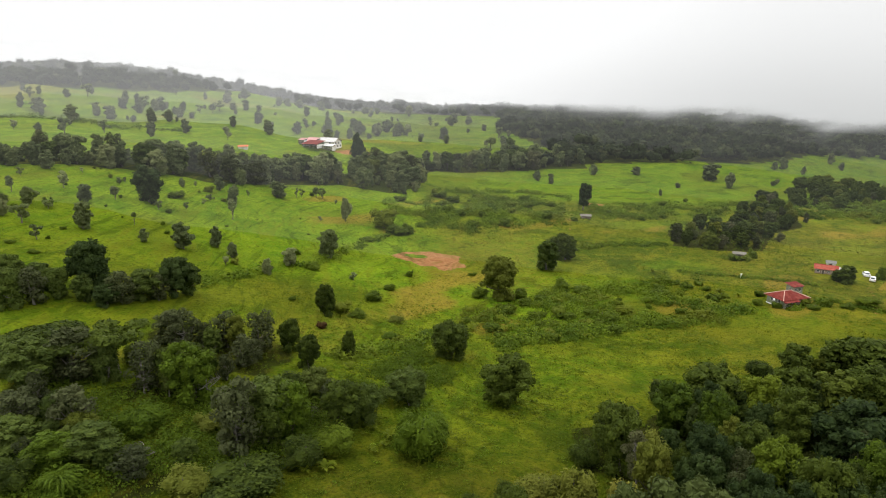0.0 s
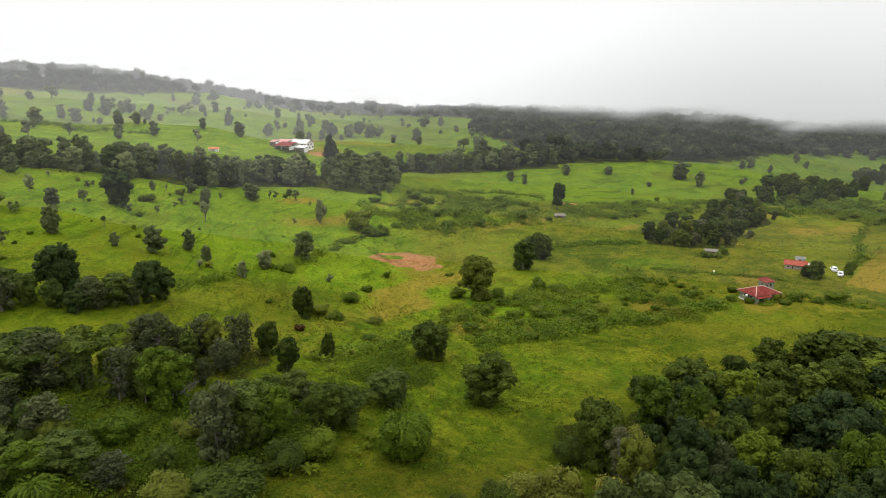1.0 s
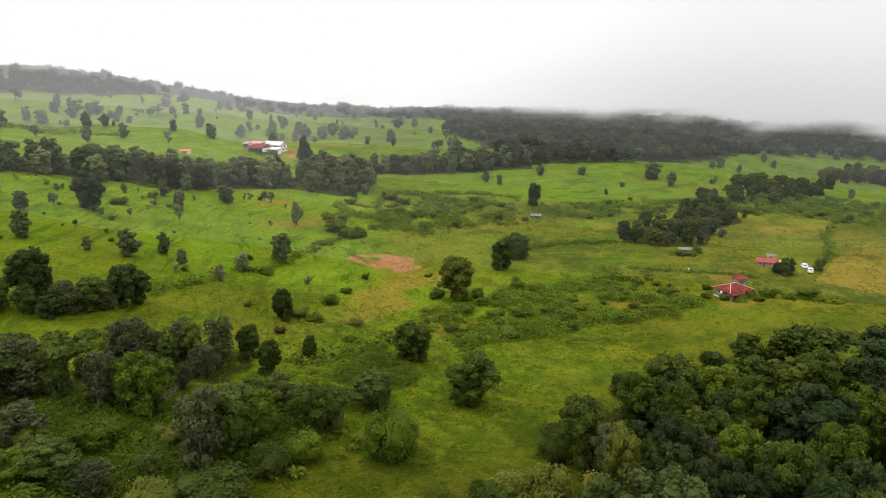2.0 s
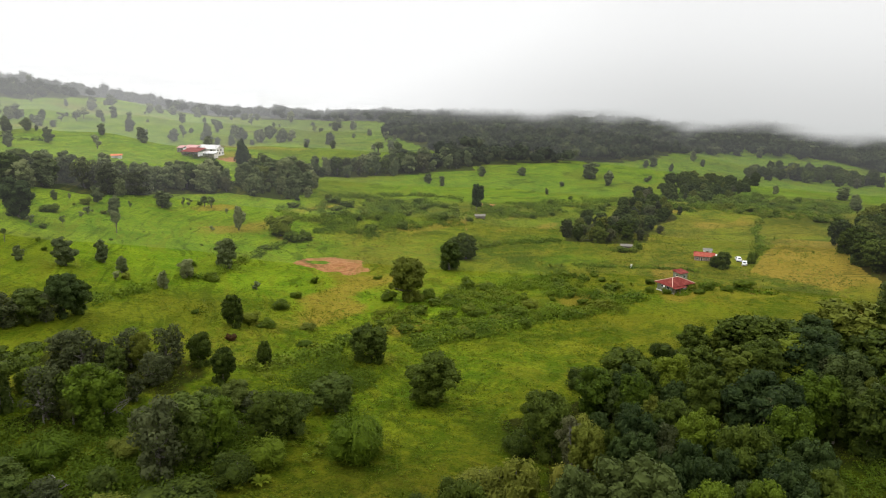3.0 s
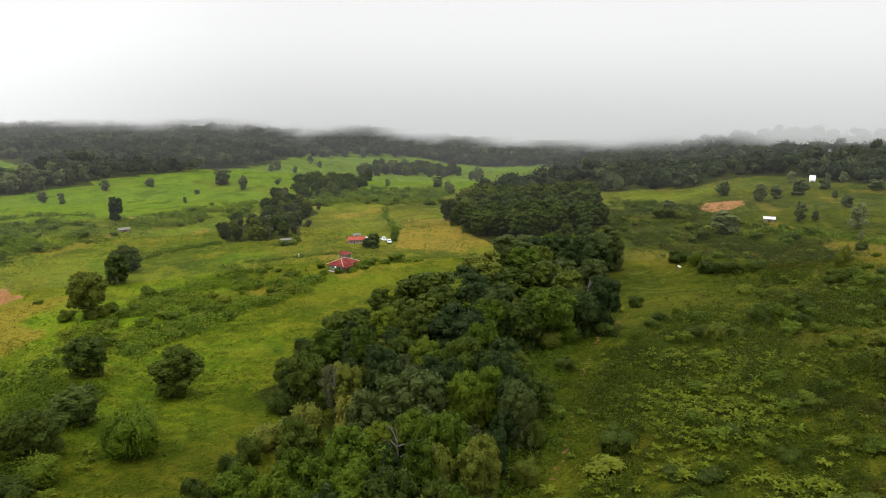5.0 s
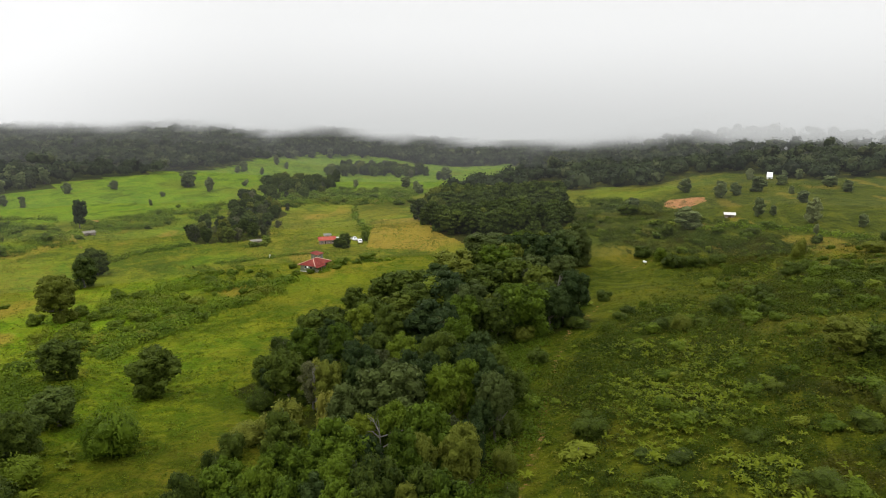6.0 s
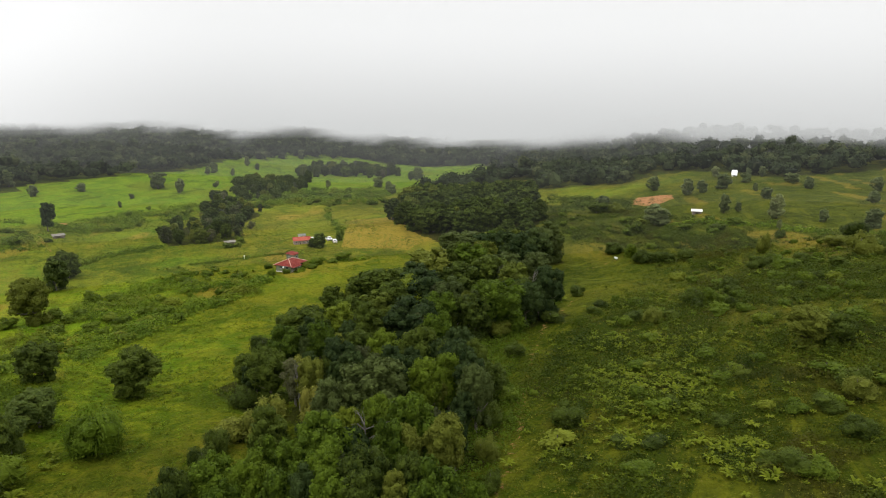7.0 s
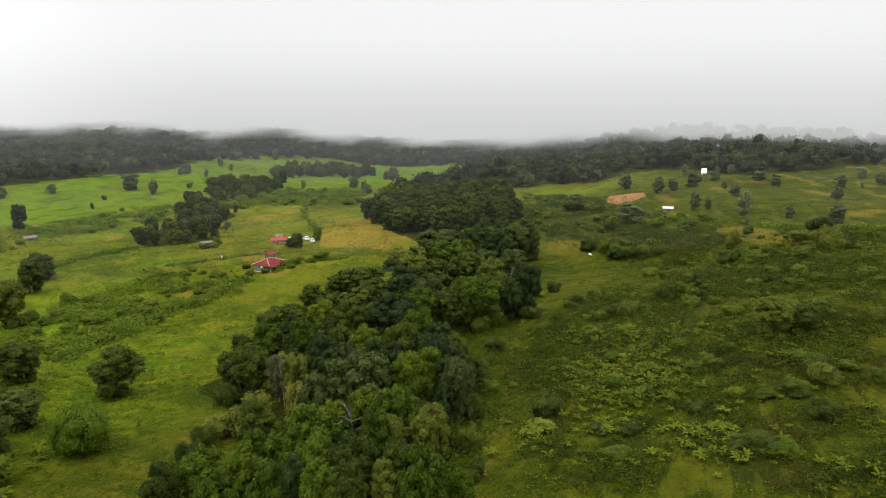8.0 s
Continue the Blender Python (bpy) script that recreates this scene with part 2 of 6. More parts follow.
# ---------------------------------------------------------------- the lie of the land
NEAR_HILLS = [
    (0.0, 0.0, 70.0, 0.5), (60.0, -40.0, 70.0, 15.8), (-80.0, 60.0, 90.0, 2.3), (40.0, 70.0, 60.0, -0.9), (80.0, 40.0, 45.0, -3.7), (120.0,
    20.0, 60.0, 10.6), (170.0, 60.0, 70.0, 0.4), (230.0, 80.0, 70.0, -0.7), (130.0, 120.0, 70.0, -3.6), (80.0, 160.0, 70.0, 4.0), (0.0, 140.0,
    70.0, -8.8), (-80.0, 170.0, 80.0, 10.8), (-30.0, 220.0, 80.0, -1.7), (120.0, 240.0, 90.0, -2.6), (-60.0, 130.0, 50.0, 1.9), (150.0, 60.0,
    45.0, -11.0), (30.0, 20.0, 45.0, -4.1), (200.0, 35.0, 55.0, 9.1), (-55.0, 205.0, 50.0, -7.5), (260.0, 300.0, 90.0, 1.5)]
MORE_HILLS = [
    (90.0, 100.0, 50.0, 2.2), (60.0, 250.0, 60.0, 0.1), (-120.0, 240.0, 80.0, 11.8), (210.0, 120.0, 60.0, 0.7)]
FAR_HILLS = [
    (200.0, 180.0, 100.0, -0.4), (320.0, 110.0, 120.0, 6.5), (300.0, 260.0, 140.0, -6.7), (0.0, 320.0, 120.0, -10.4), (-160.0, 330.0, 150.0,
    4.6), (150.0, 380.0, 130.0, 5.9), (-70.0, 430.0, 120.0, -0.9), (-280.0, 520.0, 220.0, 10.2), (0.0, 600.0, 200.0, -1.0), (250.0, 560.0,
    200.0, 10.1), (450.0, 420.0, 200.0, -15.4), (500.0, 160.0, 200.0, 9.5), (700.0, 500.0, 260.0, -21.8), (-350.0, 250.0, 200.0, 6.4), (340.0,
    390.0, 120.0, -8.1), (-180.0, 700.0, 200.0, -0.5), (-420.0, 650.0, 220.0, 34.9), (-330.0, 720.0, 140.0, 15.6), (-100.0, 720.0, 140.0, -4.2),
    (120.0, 720.0, 140.0, 6.1), (330.0, 700.0, 150.0, 5.2), (620.0, 250.0, 150.0, 30.5), (720.0, 100.0, 160.0, -2.3)]


def smooth(v, lo, hi):
    v = np.clip((v - lo) / (hi - lo), 0, 1)
    return v * v * (3 - 2 * v)


def lattice(x, y, seed):
    """Value noise, 0 to 1, with a cell of one unit."""
    xi, yi = np.floor(x), np.floor(y)
    u, v = x - xi, y - yi
    u, v = u * u * (3 - 2 * u), v * v * (3 - 2 * v)

    def h(a, b):
        s = np.sin(a * 127.1 + b * 311.7 + seed * 74.7) * 43758.5453
        return s - np.floor(s)

    return (h(xi, yi) * (1 - u) + h(xi + 1, yi) * u) * (1 - v) + (h(xi, yi + 1) * (1 - u) + h(xi + 1, yi + 1) * u) * v


def land(x, y):
    """Height of the ground."""
    x, y = np.asarray(x, float), np.asarray(y, float)
    z = np.zeros(np.broadcast(x, y).shape)
    for cx, cy, r, h in NEAR_HILLS + MORE_HILLS + FAR_HILLS + [(430, 610, 115, 13), (650, 265, 95, 9)]:
        z = z + h * np.exp(-((x - cx) ** 2 + (y - cy) ** 2) / (2 * r * r))
    swell = (lattice(x / 38, y / 38, 1) - 0.5) * 1.6 + (lattice(x / 13, y / 13, 2) - 0.5) * 0.7 + (lattice(x / 4.5, y / 4.5, 3) - 0.5) * 0.22
    banks = (lattice(x / 34 + y / 90, y / 15, 51) - 0.5) * 4.5 * smooth(y, 330, 380) * smooth(-x, -60, 0)
    return z + swell + banks


def height(x, y):
    return float(land(x, y))


def inside(poly, x, y):
    """Which of the points lie in the polygon."""
    x, y = np.asarray(x, float), np.asarray(y, float)
    hit = np.zeros(x.shape, bool)
    for (ax, ay), (bx, by) in zip(poly, poly[1:] + poly[:1]):
        if ay != by:
            hit ^= ((ay > y) != (by > y)) & (x < (bx - ax) * (y - ay) / (by - ay) + ax)
    return hit


def along(line, x, y):
    """Distance to a line of points."""
    d = np.full(np.broadcast(x, y).shape, 1e9)
    for (ax, ay), (bx, by) in zip(line, line[1:]):
        s = np.clip(((x - ax) * (bx - ax) + (y - ay) * (by - ay)) / ((bx - ax) ** 2 + (by - ay) ** 2), 0, 1)
        d = np.minimum(d, np.hypot(x - ax - s * (bx - ax), y - ay - s * (by - ay)))
    return d


BELT_WEST = [
    (-140, 215), (-125, 227), (-105, 236), (-81, 240), (-66, 257), (-42, 275), (-20, 278), (-10, 306), (-12, 334), (-38, 312), (-55, 296), (-74,
    283), (-84, 271), (-103, 255), (-116, 253), (-132, 239), (-149, 230)]
BELT_MID = [
    (-12, 324), (-7, 355), (23, 362), (52, 375), (81, 379), (79, 403), (39, 411), (-14, 369), (-39, 324), (-25, 314)]
CLUMP = [
    (76, 219), (93, 214), (105, 216), (121, 243), (139, 256), (148, 290), (130, 293), (110, 259), (85, 241)]
CLUMP_EAST = [
    (165, 295), (193, 303), (204, 312), (232, 359), (204, 349), (173, 325), (141, 305), (144, 287)]
BELT_EAST = [
    (227, 346), (277, 387), (321, 355), (368, 397), (332, 442), (266, 399)]
RAVINE_HEAD = [
    (164, 194), (187, 215), (224, 237), (232, 208), (250, 193), (226, 160), (186, 138), (163, 135), (139, 147), (149, 167)]
HEDGE = [
    (181, 328), (213, 322), (235, 358), (209, 359), (176, 341)]
WOOD_RIDGE_WEST = [
    (-310, 488), (-292, 528), (-220, 560), (-194, 677), (-117, 640), (-69, 683), (-2, 676), (62, 657), (89, 946), (-162, 885), (-312, 790),
    (-482, 700)]
WOOD_NORTH = [
    (24, 377), (69, 387), (104, 398), (160, 413), (223, 467), (276, 525), (380, 586), (507, 744), (224, 872), (85, 896), (45, 524), (61, 461),
    (75, 419)]
WOOD_CENTRE = [
    (157, 406), (195, 418), (279, 497), (395, 538), (486, 501), (503, 484), (417, 342), (372, 250), (770, 510), (366, 859)]
WOOD_MID = [
    (227, 245), (271, 223), (316, 262), (317, 214), (337, 204), (387, 236), (352, 288)]
WOOD_EAST = [
    (273, 199), (287, 190), (301, 159), (338, 153), (344, 123), (333, 90), (360, 72), (419, 42), (861, 61), (759, 291), (710, 494)]
PASTURE_NORTHWEST = [
    (-206, 319), (-151, 342), (-93, 369), (-52, 436), (53, 444), (52, 552), (-44, 633), (-110, 602), (-179, 622), (-280, 506), (-302, 476)]
WOOD_CORNER = [
    (373, 546), (380, 503), (396, 458), (417, 374), (444, 357), (474, 380), (370, 538)]
WOOD_BROW = [
    (370, 511), (390, 489), (408, 446), (413, 395), (530, 500), (523, 583), (467, 618)]
SCRUB_MEADOW = [
    (25, 164), (64, 187), (75, 160), (68, 150), (45, 139), (20, 128), (5, 127), (5, 146)]
SCRUB_NORTH = [
    (-1, 301), (55, 300), (48, 252), (13, 235), (-5, 235), (-21, 262)]
SCRUB_TRACK = [
    (61, 295), (127, 304), (171, 304), (193, 291), (181, 272), (155, 275), (106, 269), (60, 264)]
SCRUB_PADDOCK = [
    (154, 308), (184, 314), (215, 306), (246, 289), (202, 239), (177, 255), (159, 274), (143, 283)]
SCRUB_EAST = [
    (55, 52), (80, 57), (101, 58), (114, 50), (162, 75), (185, 92), (176, 51), (173, 13), (55, -2), (48, 13), (36, 31), (38, 37)]
SCRUB_EAST_FAR = [
    (164, 102), (181, 129), (251, 174), (245, 131), (214, 99), (195, 70), (180, 52), (172, 76), (160, 88)]
SCRUB_NEAR = [
    (38, 37), (36, 31), (48, 13), (55, -2), (34, -5), (30, 6), (32, 14), (25, 24)]
SCRUB_WEST = [
    (-61, 86), (-42, 87), (-25, 97), (-14, 112), (-3, 121), (1, 110), (-11, 83), (-18, 72), (-31, 68), (-49, 66)]
FERN_SLOPE = [
    (71, 50), (77, 40), (63, 27), (46, 21), (42, 26), (41, 33), (50, 39)]
FERN_BAND = [
    (82, 37), (81, 26), (72, 24), (72, 32)]
FERN_LOW = [
    (42, 20), (44, 17), (39, 13), (34, 11), (33, 15)]
FERN_BANK = [
    (50, 17), (51, 13), (43, 11), (43, 14)]
WOOD_SADDLE = [
    (250, 462), (300, 486), (337, 489), (369, 480), (400, 474), (416, 502), (395, 538), (366, 540), (279, 512)]
DITCH = [
    (67, 188), (81, 181), (92, 179), (100, 175)]
MEADOW_HEDGE = [
    (42, 215), (52, 220), (60, 222), (76, 219)]
WEST_HEDGE = [
    (-52, 138), (-45, 150), (-43, 157), (-33, 173), (-25, 202), (-16, 221)]
NORTH_HEDGE = [
    (20, 309), (46, 310), (58, 305)]
SOUTH_HEDGE = [
    (11, 127), (20, 130), (46, 141), (71, 154)]
SOUTH_HEDGE_WEST = [
    (-19, 110), (-9, 121), (-3, 127), (5, 133)]
HOUSE_HEDGE = [
    (83, 154), (96, 160), (102, 154), (107, 149)]
HILL_HEDGE = [
    (-248, 387), (-210, 392), (-182, 379), (-146, 392)]
EAST_HEDGE = [
    (191, 88), (197, 77), (194, 57), (182, 37), (178, 13)]
PADDOCK_HEDGE = [
    (184, 264), (152, 223), (129, 186)]
NORTH_TRACK = [
    (61, 305), (82, 308), (101, 312), (139, 320), (180, 332), (238, 363)]
RAVINE_TRACK = [
    (18, 32), (24, 34), (35, 40), (46, 47), (62, 56), (79, 64), (99, 69)]
YARD_TRACK = [
    (117, 179), (108, 162), (100, 148)]
UPPER_TRACK = [
    (135, 88), (149, 86), (157, 86)]
FOOT_TRACK = [
    (52, 271), (46, 241)]
CREST_TRACK = [
    (195, 53), (191, 39), (185, 32)]
FIELD_TRACK = [
    (459, 387), (506, 419)]
FIELD_OPEN = [
    (-108.4, 174.6, 4.7, 5.0), (-98.1, 183.4, 5.9, 5.3), (-87.1, 225.3, 3.4, 2.5), (-77.1, 233.1, 5.9, 4.7), (-68.9, 219.5, 6.3, 4.8), (-59.5,
    240.3, 6.1, 8.9), (-33.5, 228.1, 8.5, 4.6), (-87.4, 161.3, 7.4, 5.8), (-72.4, 159.9, 3.6, 3.0), (-63.2, 160.5, 6.9, 6.3), (-58.0, 168.8,
    5.8, 4.3), (-52.2, 162.3, 4.2, 3.4), (-41.5, 155.0, 4.3, 3.0), (-38.2, 164.6, 5.1, 5.1), (-30.7, 179.4, 8.7, 7.1), (-106.6, 161.5, 4.4,
    4.4), (-112.6, 171.9, 2.9, 3.2), (-125.6, 216.7, 6.1, 6.5)]
FIELD_DARK = [
    (-45.8, 367.7, 12.8, 7.9)]
FIELD_TALL = [
    (-86.0, 196.5, 10.9, 9.6), (58.8, 280.9, 11.9, 6.2), (-57.7, 277.1, 10.2, 9.3), (-55.9, 279.5, 7.0, 7.0)]
FIELD_THIN = [
    (-118.8, 185.2, 4.7, 3.1), (-103.5, 174.0, 2.6, 1.3), (-102.3, 175.3, 2.7, 1.3), (-111.0, 197.4, 5.0, 3.6), (-93.8, 192.3, 4.2, 2.8),
    (-101.3, 211.5, 2.5, 1.9), (-101.2, 214.8, 2.2, 1.3), (-83.9, 228.6, 2.3, 1.3), (-62.5, 197.9, 6.4, 3.2), (-67.3, 232.5, 2.3, 1.4), (-53.5,
    245.2, 3.7, 1.9), (-51.9, 246.6, 3.3, 1.9), (-47.1, 249.6, 4.2, 2.5), (-44.8, 249.5, 4.2, 2.9), (-100.0, 158.0, 4.8, 4.6), (-91.1, 148.3,
    3.6, 2.5), (-80.0, 172.3, 3.5, 1.3), (-75.9, 197.4, 2.3, 1.8), (-81.0, 190.5, 2.9, 2.3), (-127.1, 203.6, 2.7, 2.0)]
FIELD_BUSH = [
    (-83.9, 210.4, 2.8, 6.0), (-79.1, 227.6, 2.7, 3.6), (-94.4, 143.8, 1.2, 2.5), (-20.1, 227.1, 8.9, 10.0), (-15.5, 222.0, 3.8, 7.9), (-11.9,
    224.7, 3.4, 5.4), (-23.7, 207.1, 1.8, 4.6), (-21.5, 136.8, 3.1, 4.8), (-18.0, 134.8, 2.1, 4.0), (-16.1, 149.1, 2.6, 4.7), (-13.0, 158.5,
    2.1, 3.3), (-8.8, 172.3, 2.4, 2.1), (-32.9, 166.3, 2.3, 4.3), (8.0, 179.8, 1.2, 2.5), (19.1, 160.4, 3.1, 4.2), (9.2, 159.2, 3.1, 4.7),
    (-87.4, 140.5, 1.0, 2.7), (31.1, 169.2, 3.5, 5.9), (35.9, 167.2, 2.6, 5.0)]
MEADOW_TREES = [
    (-24.6, 133.8, 6.4, 4.5), (14.0, 158.4, 11.1, 9.1), (30.2, 192.1, 9.0, 7.6), (38.0, 204.5, 8.4, 8.8), (1.4, 116.0, 7.1, 7.5), (9.5, 99.6,
    8.0, 8.3), (-5.1, 95.9, 5.9, 7.0), (-17.0, 112.7, 4.8, 2.8), (-22.7, 106.1, 5.7, 4.2), (-27.2, 112.3, 6.0, 4.4), (-10.9, 88.8, 6.0, 5.1),
    (-13.6, 86.4, 7.3, 6.4)]
PASTURE_TREES = [
    (47.5, 342.2, 5.2, 5.2), (53.6, 335.2, 5.6, 3.9), (80.0, 360.7, 6.0, 6.0), (104.1, 366.0, 4.6, 6.1), (117.8, 338.1, 2.8, 3.7), (102.4,
    317.4, 3.2, 2.7), (142.7, 336.5, 7.9, 6.2), (140.3, 355.8, 9.5, 11.9), (175.1, 354.1, 3.0, 3.3), (206.0, 388.2, 5.2, 3.6), (202.7, 404.5,
    7.4, 6.7), (254.2, 445.6, 7.4, 5.9), (314.9, 325.6, 9.5, 9.5), (311.6, 329.0, 7.1, 6.3), (259.5, 306.3, 7.1, 9.2), (249.3, 287.8, 5.4, 5.4),
    (446.7, 408.3, 10.4, 8.3), (194.9, 399.1, 5.2, 5.2), (170.7, 349.1, 2.6, 4.0), (332.2, 483.2, 9.0, 7.0), (228.2, 263.0, 5.6, 7.5), (251.1,
    428.5, 5.1, 4.2), (228.8, 318.7, 4.8, 4.8), (328.4, 269.6, 6.6, 7.4)]
BELT_TREES = [
    (-76.8, 114.7, 7.5, 6.2), (-74.1, 117.0, 7.2, 6.3), (-72.0, 120.6, 6.3, 5.5), (-67.4, 125.0, 10.5, 8.3), (-67.1, 121.1, 5.3, 4.4), (-61.1,
    122.6, 6.7, 6.7), (-58.1, 125.7, 6.2, 6.8), (-53.7, 129.8, 8.8, 7.0), (-51.6, 131.8, 6.9, 4.8), (-55.3, 125.9, 5.5, 4.6), (-81.9, 123.3,
    6.4, 5.6), (-62.8, 120.7, 4.2, 5.5), (-76.8, 123.6, 5.4, 5.6)]
WEST_WOOD = [
    (-58.1, 88.7, 8.0, 9.0), (-54.4, 92.2, 8.7, 9.3), (-64.6, 93.9, 5.1, 6.7), (-36.3, 91.0, 9.3, 7.6), (-40.0, 93.3, 7.1, 5.6), (-26.4, 78.2,
    11.0, 8.1), (-23.2, 83.3, 8.6, 8.6), (-20.2, 83.6, 8.5, 6.3), (-19.4, 95.5, 5.2, 4.9), (-16.9, 93.5, 4.3, 4.3), (-43.0, 73.9, 5.0, 7.6),
    (-46.0, 70.9, 4.8, 6.6), (-51.9, 74.1, 4.8, 6.9)]
WEST_GREY = [
    (-43.4, 91.8, 7.7, 6.8), (-43.3, 107.6, 7.5, 7.1), (-46.8, 108.9, 6.0, 6.2), (-37.3, 109.8, 7.0, 6.3), (-31.5, 109.6, 7.8, 6.3), (-47.0,
    79.1, 7.2, 7.3), (-54.2, 79.2, 5.8, 7.6), (-36.3, 71.3, 4.3, 5.4), (-32.8, 103.4, 5.6, 5.6)]
WEST_BUSH = [
    (-17.4, 76.5, 4.3, 6.0), (-14.4, 80.2, 3.9, 5.5), (-23.4, 70.2, 3.7, 9.9), (-48.8, 67.8, 3.8, 5.7), (-42.9, 67.5, 3.3, 5.7), (-29.7, 69.4,
    3.0, 5.9), (-10.0, 135.1, 1.7, 3.6), (-40.1, 81.7, 3.8, 6.0), (-31.5, 82.7, 3.0, 4.6), (-22.9, 95.8, 3.5, 5.2), (-48.1, 100.6, 3.6, 5.4)]
RAVINE_FAR = [
    (76.3, 107.9, 9.0, 12.5), (71.6, 111.0, 8.0, 9.6), (69.2, 94.5, 9.0, 10.9), (94.4, 110.9, 10.0, 13.9), (119.1, 122.1, 10.0, 14.8), (82.0,
    89.3, 10.0, 11.1), (89.0, 86.0, 11.0, 10.2), (70.1, 68.8, 11.0, 9.5), (86.5, 77.8, 10.0, 8.2), (75.8, 67.2, 9.0, 6.6), (60.7, 93.8, 8.0,
    8.0), (64.1, 113.5, 6.0, 6.2), (60.9, 77.0, 10.0, 7.9), (63.7, 70.6, 9.0, 7.1), (72.4, 91.2, 10.0, 10.2), (54.5, 96.7, 8.0, 7.1)]
RAVINE_DARK = [
    (82.0, 66.5, 11.0, 7.0), (123.8, 102.0, 12.0, 11.9), (139.1, 102.4, 12.0, 10.8), (31.7, 73.5, 10.0, 6.1), (29.7, 66.6, 10.0, 5.2), (18.2,
    58.0, 10.0, 6.4), (40.2, 55.9, 10.0, 5.8), (32.7, 45.3, 10.0, 5.0), (125.9, 98.8, 12.0, 9.9), (124.0, 108.6, 11.0, 10.1), (34.7, 60.5, 9.0,
    5.2)]
RAVINE_MID = [
    (39.2, 93.0, 9.0, 10.1), (46.5, 90.4, 9.0, 7.1), (47.6, 82.8, 10.0, 7.5), (51.8, 76.5, 11.0, 10.2), (50.2, 68.0, 10.0, 6.7), (23.1, 79.3,
    9.0, 6.7), (38.2, 70.4, 10.0, 6.3), (40.6, 64.5, 11.0, 7.1), (23.8, 55.1, 12.0, 9.9), (28.9, 51.4, 11.0, 5.2), (24.7, 71.3, 9.0, 4.9),
    (33.4, 90.4, 8.0, 6.8), (22.9, 87.1, 6.0, 4.7), (30.8, 46.1, 7.0, 3.4), (38.2, 84.3, 9.0, 6.1)]
RAVINE_NEAR = [
    (9.0, 47.4, 11.0, 7.5), (7.3, 55.5, 10.0, 5.7), (17.4, 48.7, 10.0, 4.6), (18.3, 43.6, 11.0, 6.5), (16.8, 37.8, 10.0, 4.9), (12.5, 41.7,
    10.0, 4.2), (4.3, 47.3, 10.0, 5.3), (7.0, 37.9, 11.0, 6.1), (5.5, 43.2, 10.0, 4.6), (8.1, 31.0, 10.0, 5.3), (8.8, 34.8, 10.0, 3.8), (-0.2,
    49.1, 9.0, 5.1), (-1.3, 55.0, 8.0, 5.8), (-5.2, 54.2, 8.0, 4.5), (1.6, 38.6, 10.0, 4.7), (0.1, 44.7, 9.0, 4.9), (3.1, 35.4, 10.0, 4.3),
    (12.9, 29.3, 6.0, 2.9), (-3.4, 48.7, 8.0, 4.6)]
RAVINE_PALE = [
    (15.1, 67.8, 7.0, 5.2), (25.5, 75.1, 9.0, 3.8), (13.6, 68.8, 5.0, 5.5), (11.5, 71.2, 4.0, 4.8), (19.1, 64.3, 8.0, 4.0)]
EAST_TREES = [
    (271.5, 129.9, 7.1, 7.6), (256.0, 107.6, 8.0, 7.5), (264.2, 104.4, 6.1, 6.1), (282.6, 102.1, 7.4, 8.5), (306.6, 99.6, 5.0, 6.7), (275.3,
    85.6, 4.0, 3.3), (213.0, 76.7, 7.1, 4.8), (214.5, 72.4, 4.1, 3.3), (194.1, 93.5, 7.8, 11.5), (218.3, 127.1, 6.2, 7.6), (247.3, 72.7, 5.0,
    6.4), (203.1, 56.2, 8.0, 6.9), (188.0, 51.0, 3.6, 2.0), (312.4, 81.1, 5.4, 9.8), (291.7, 68.9, 5.6, 6.1), (199.5, 41.6, 4.3, 3.6), (189.5,
    26.9, 6.0, 7.0), (249.6, 36.9, 4.6, 6.3), (308.0, 45.4, 6.5, 6.5), (348.7, 43.4, 6.1, 6.6), (316.1, 38.5, 2.5, 2.3), (330.9, 32.9, 6.2, 6.2)]
EAST_BUSH = [
    (143.3, 39.9, 3.2, 4.9), (105.2, 36.6, 2.6, 4.1), (95.6, 39.8, 2.3, 3.0), (57.2, 5.1, 3.8, 4.0), (39.7, 35.9, 3.5, 5.0), (88.3, 58.5, 1.9, 3.4),
    (87.3, 48.3, 1.8, 2.5), (59.4, -0.2, 2.3, 2.4), (144.3, 21.3, 5.7, 8.1), (145.9, 17.4, 4.0, 5.4), (187.2, 96.7, 3.2, 3.6), (82.1, 3.1, 2.6, 2.6),
    (48.7, 25.3, 1.9, 3.1)]
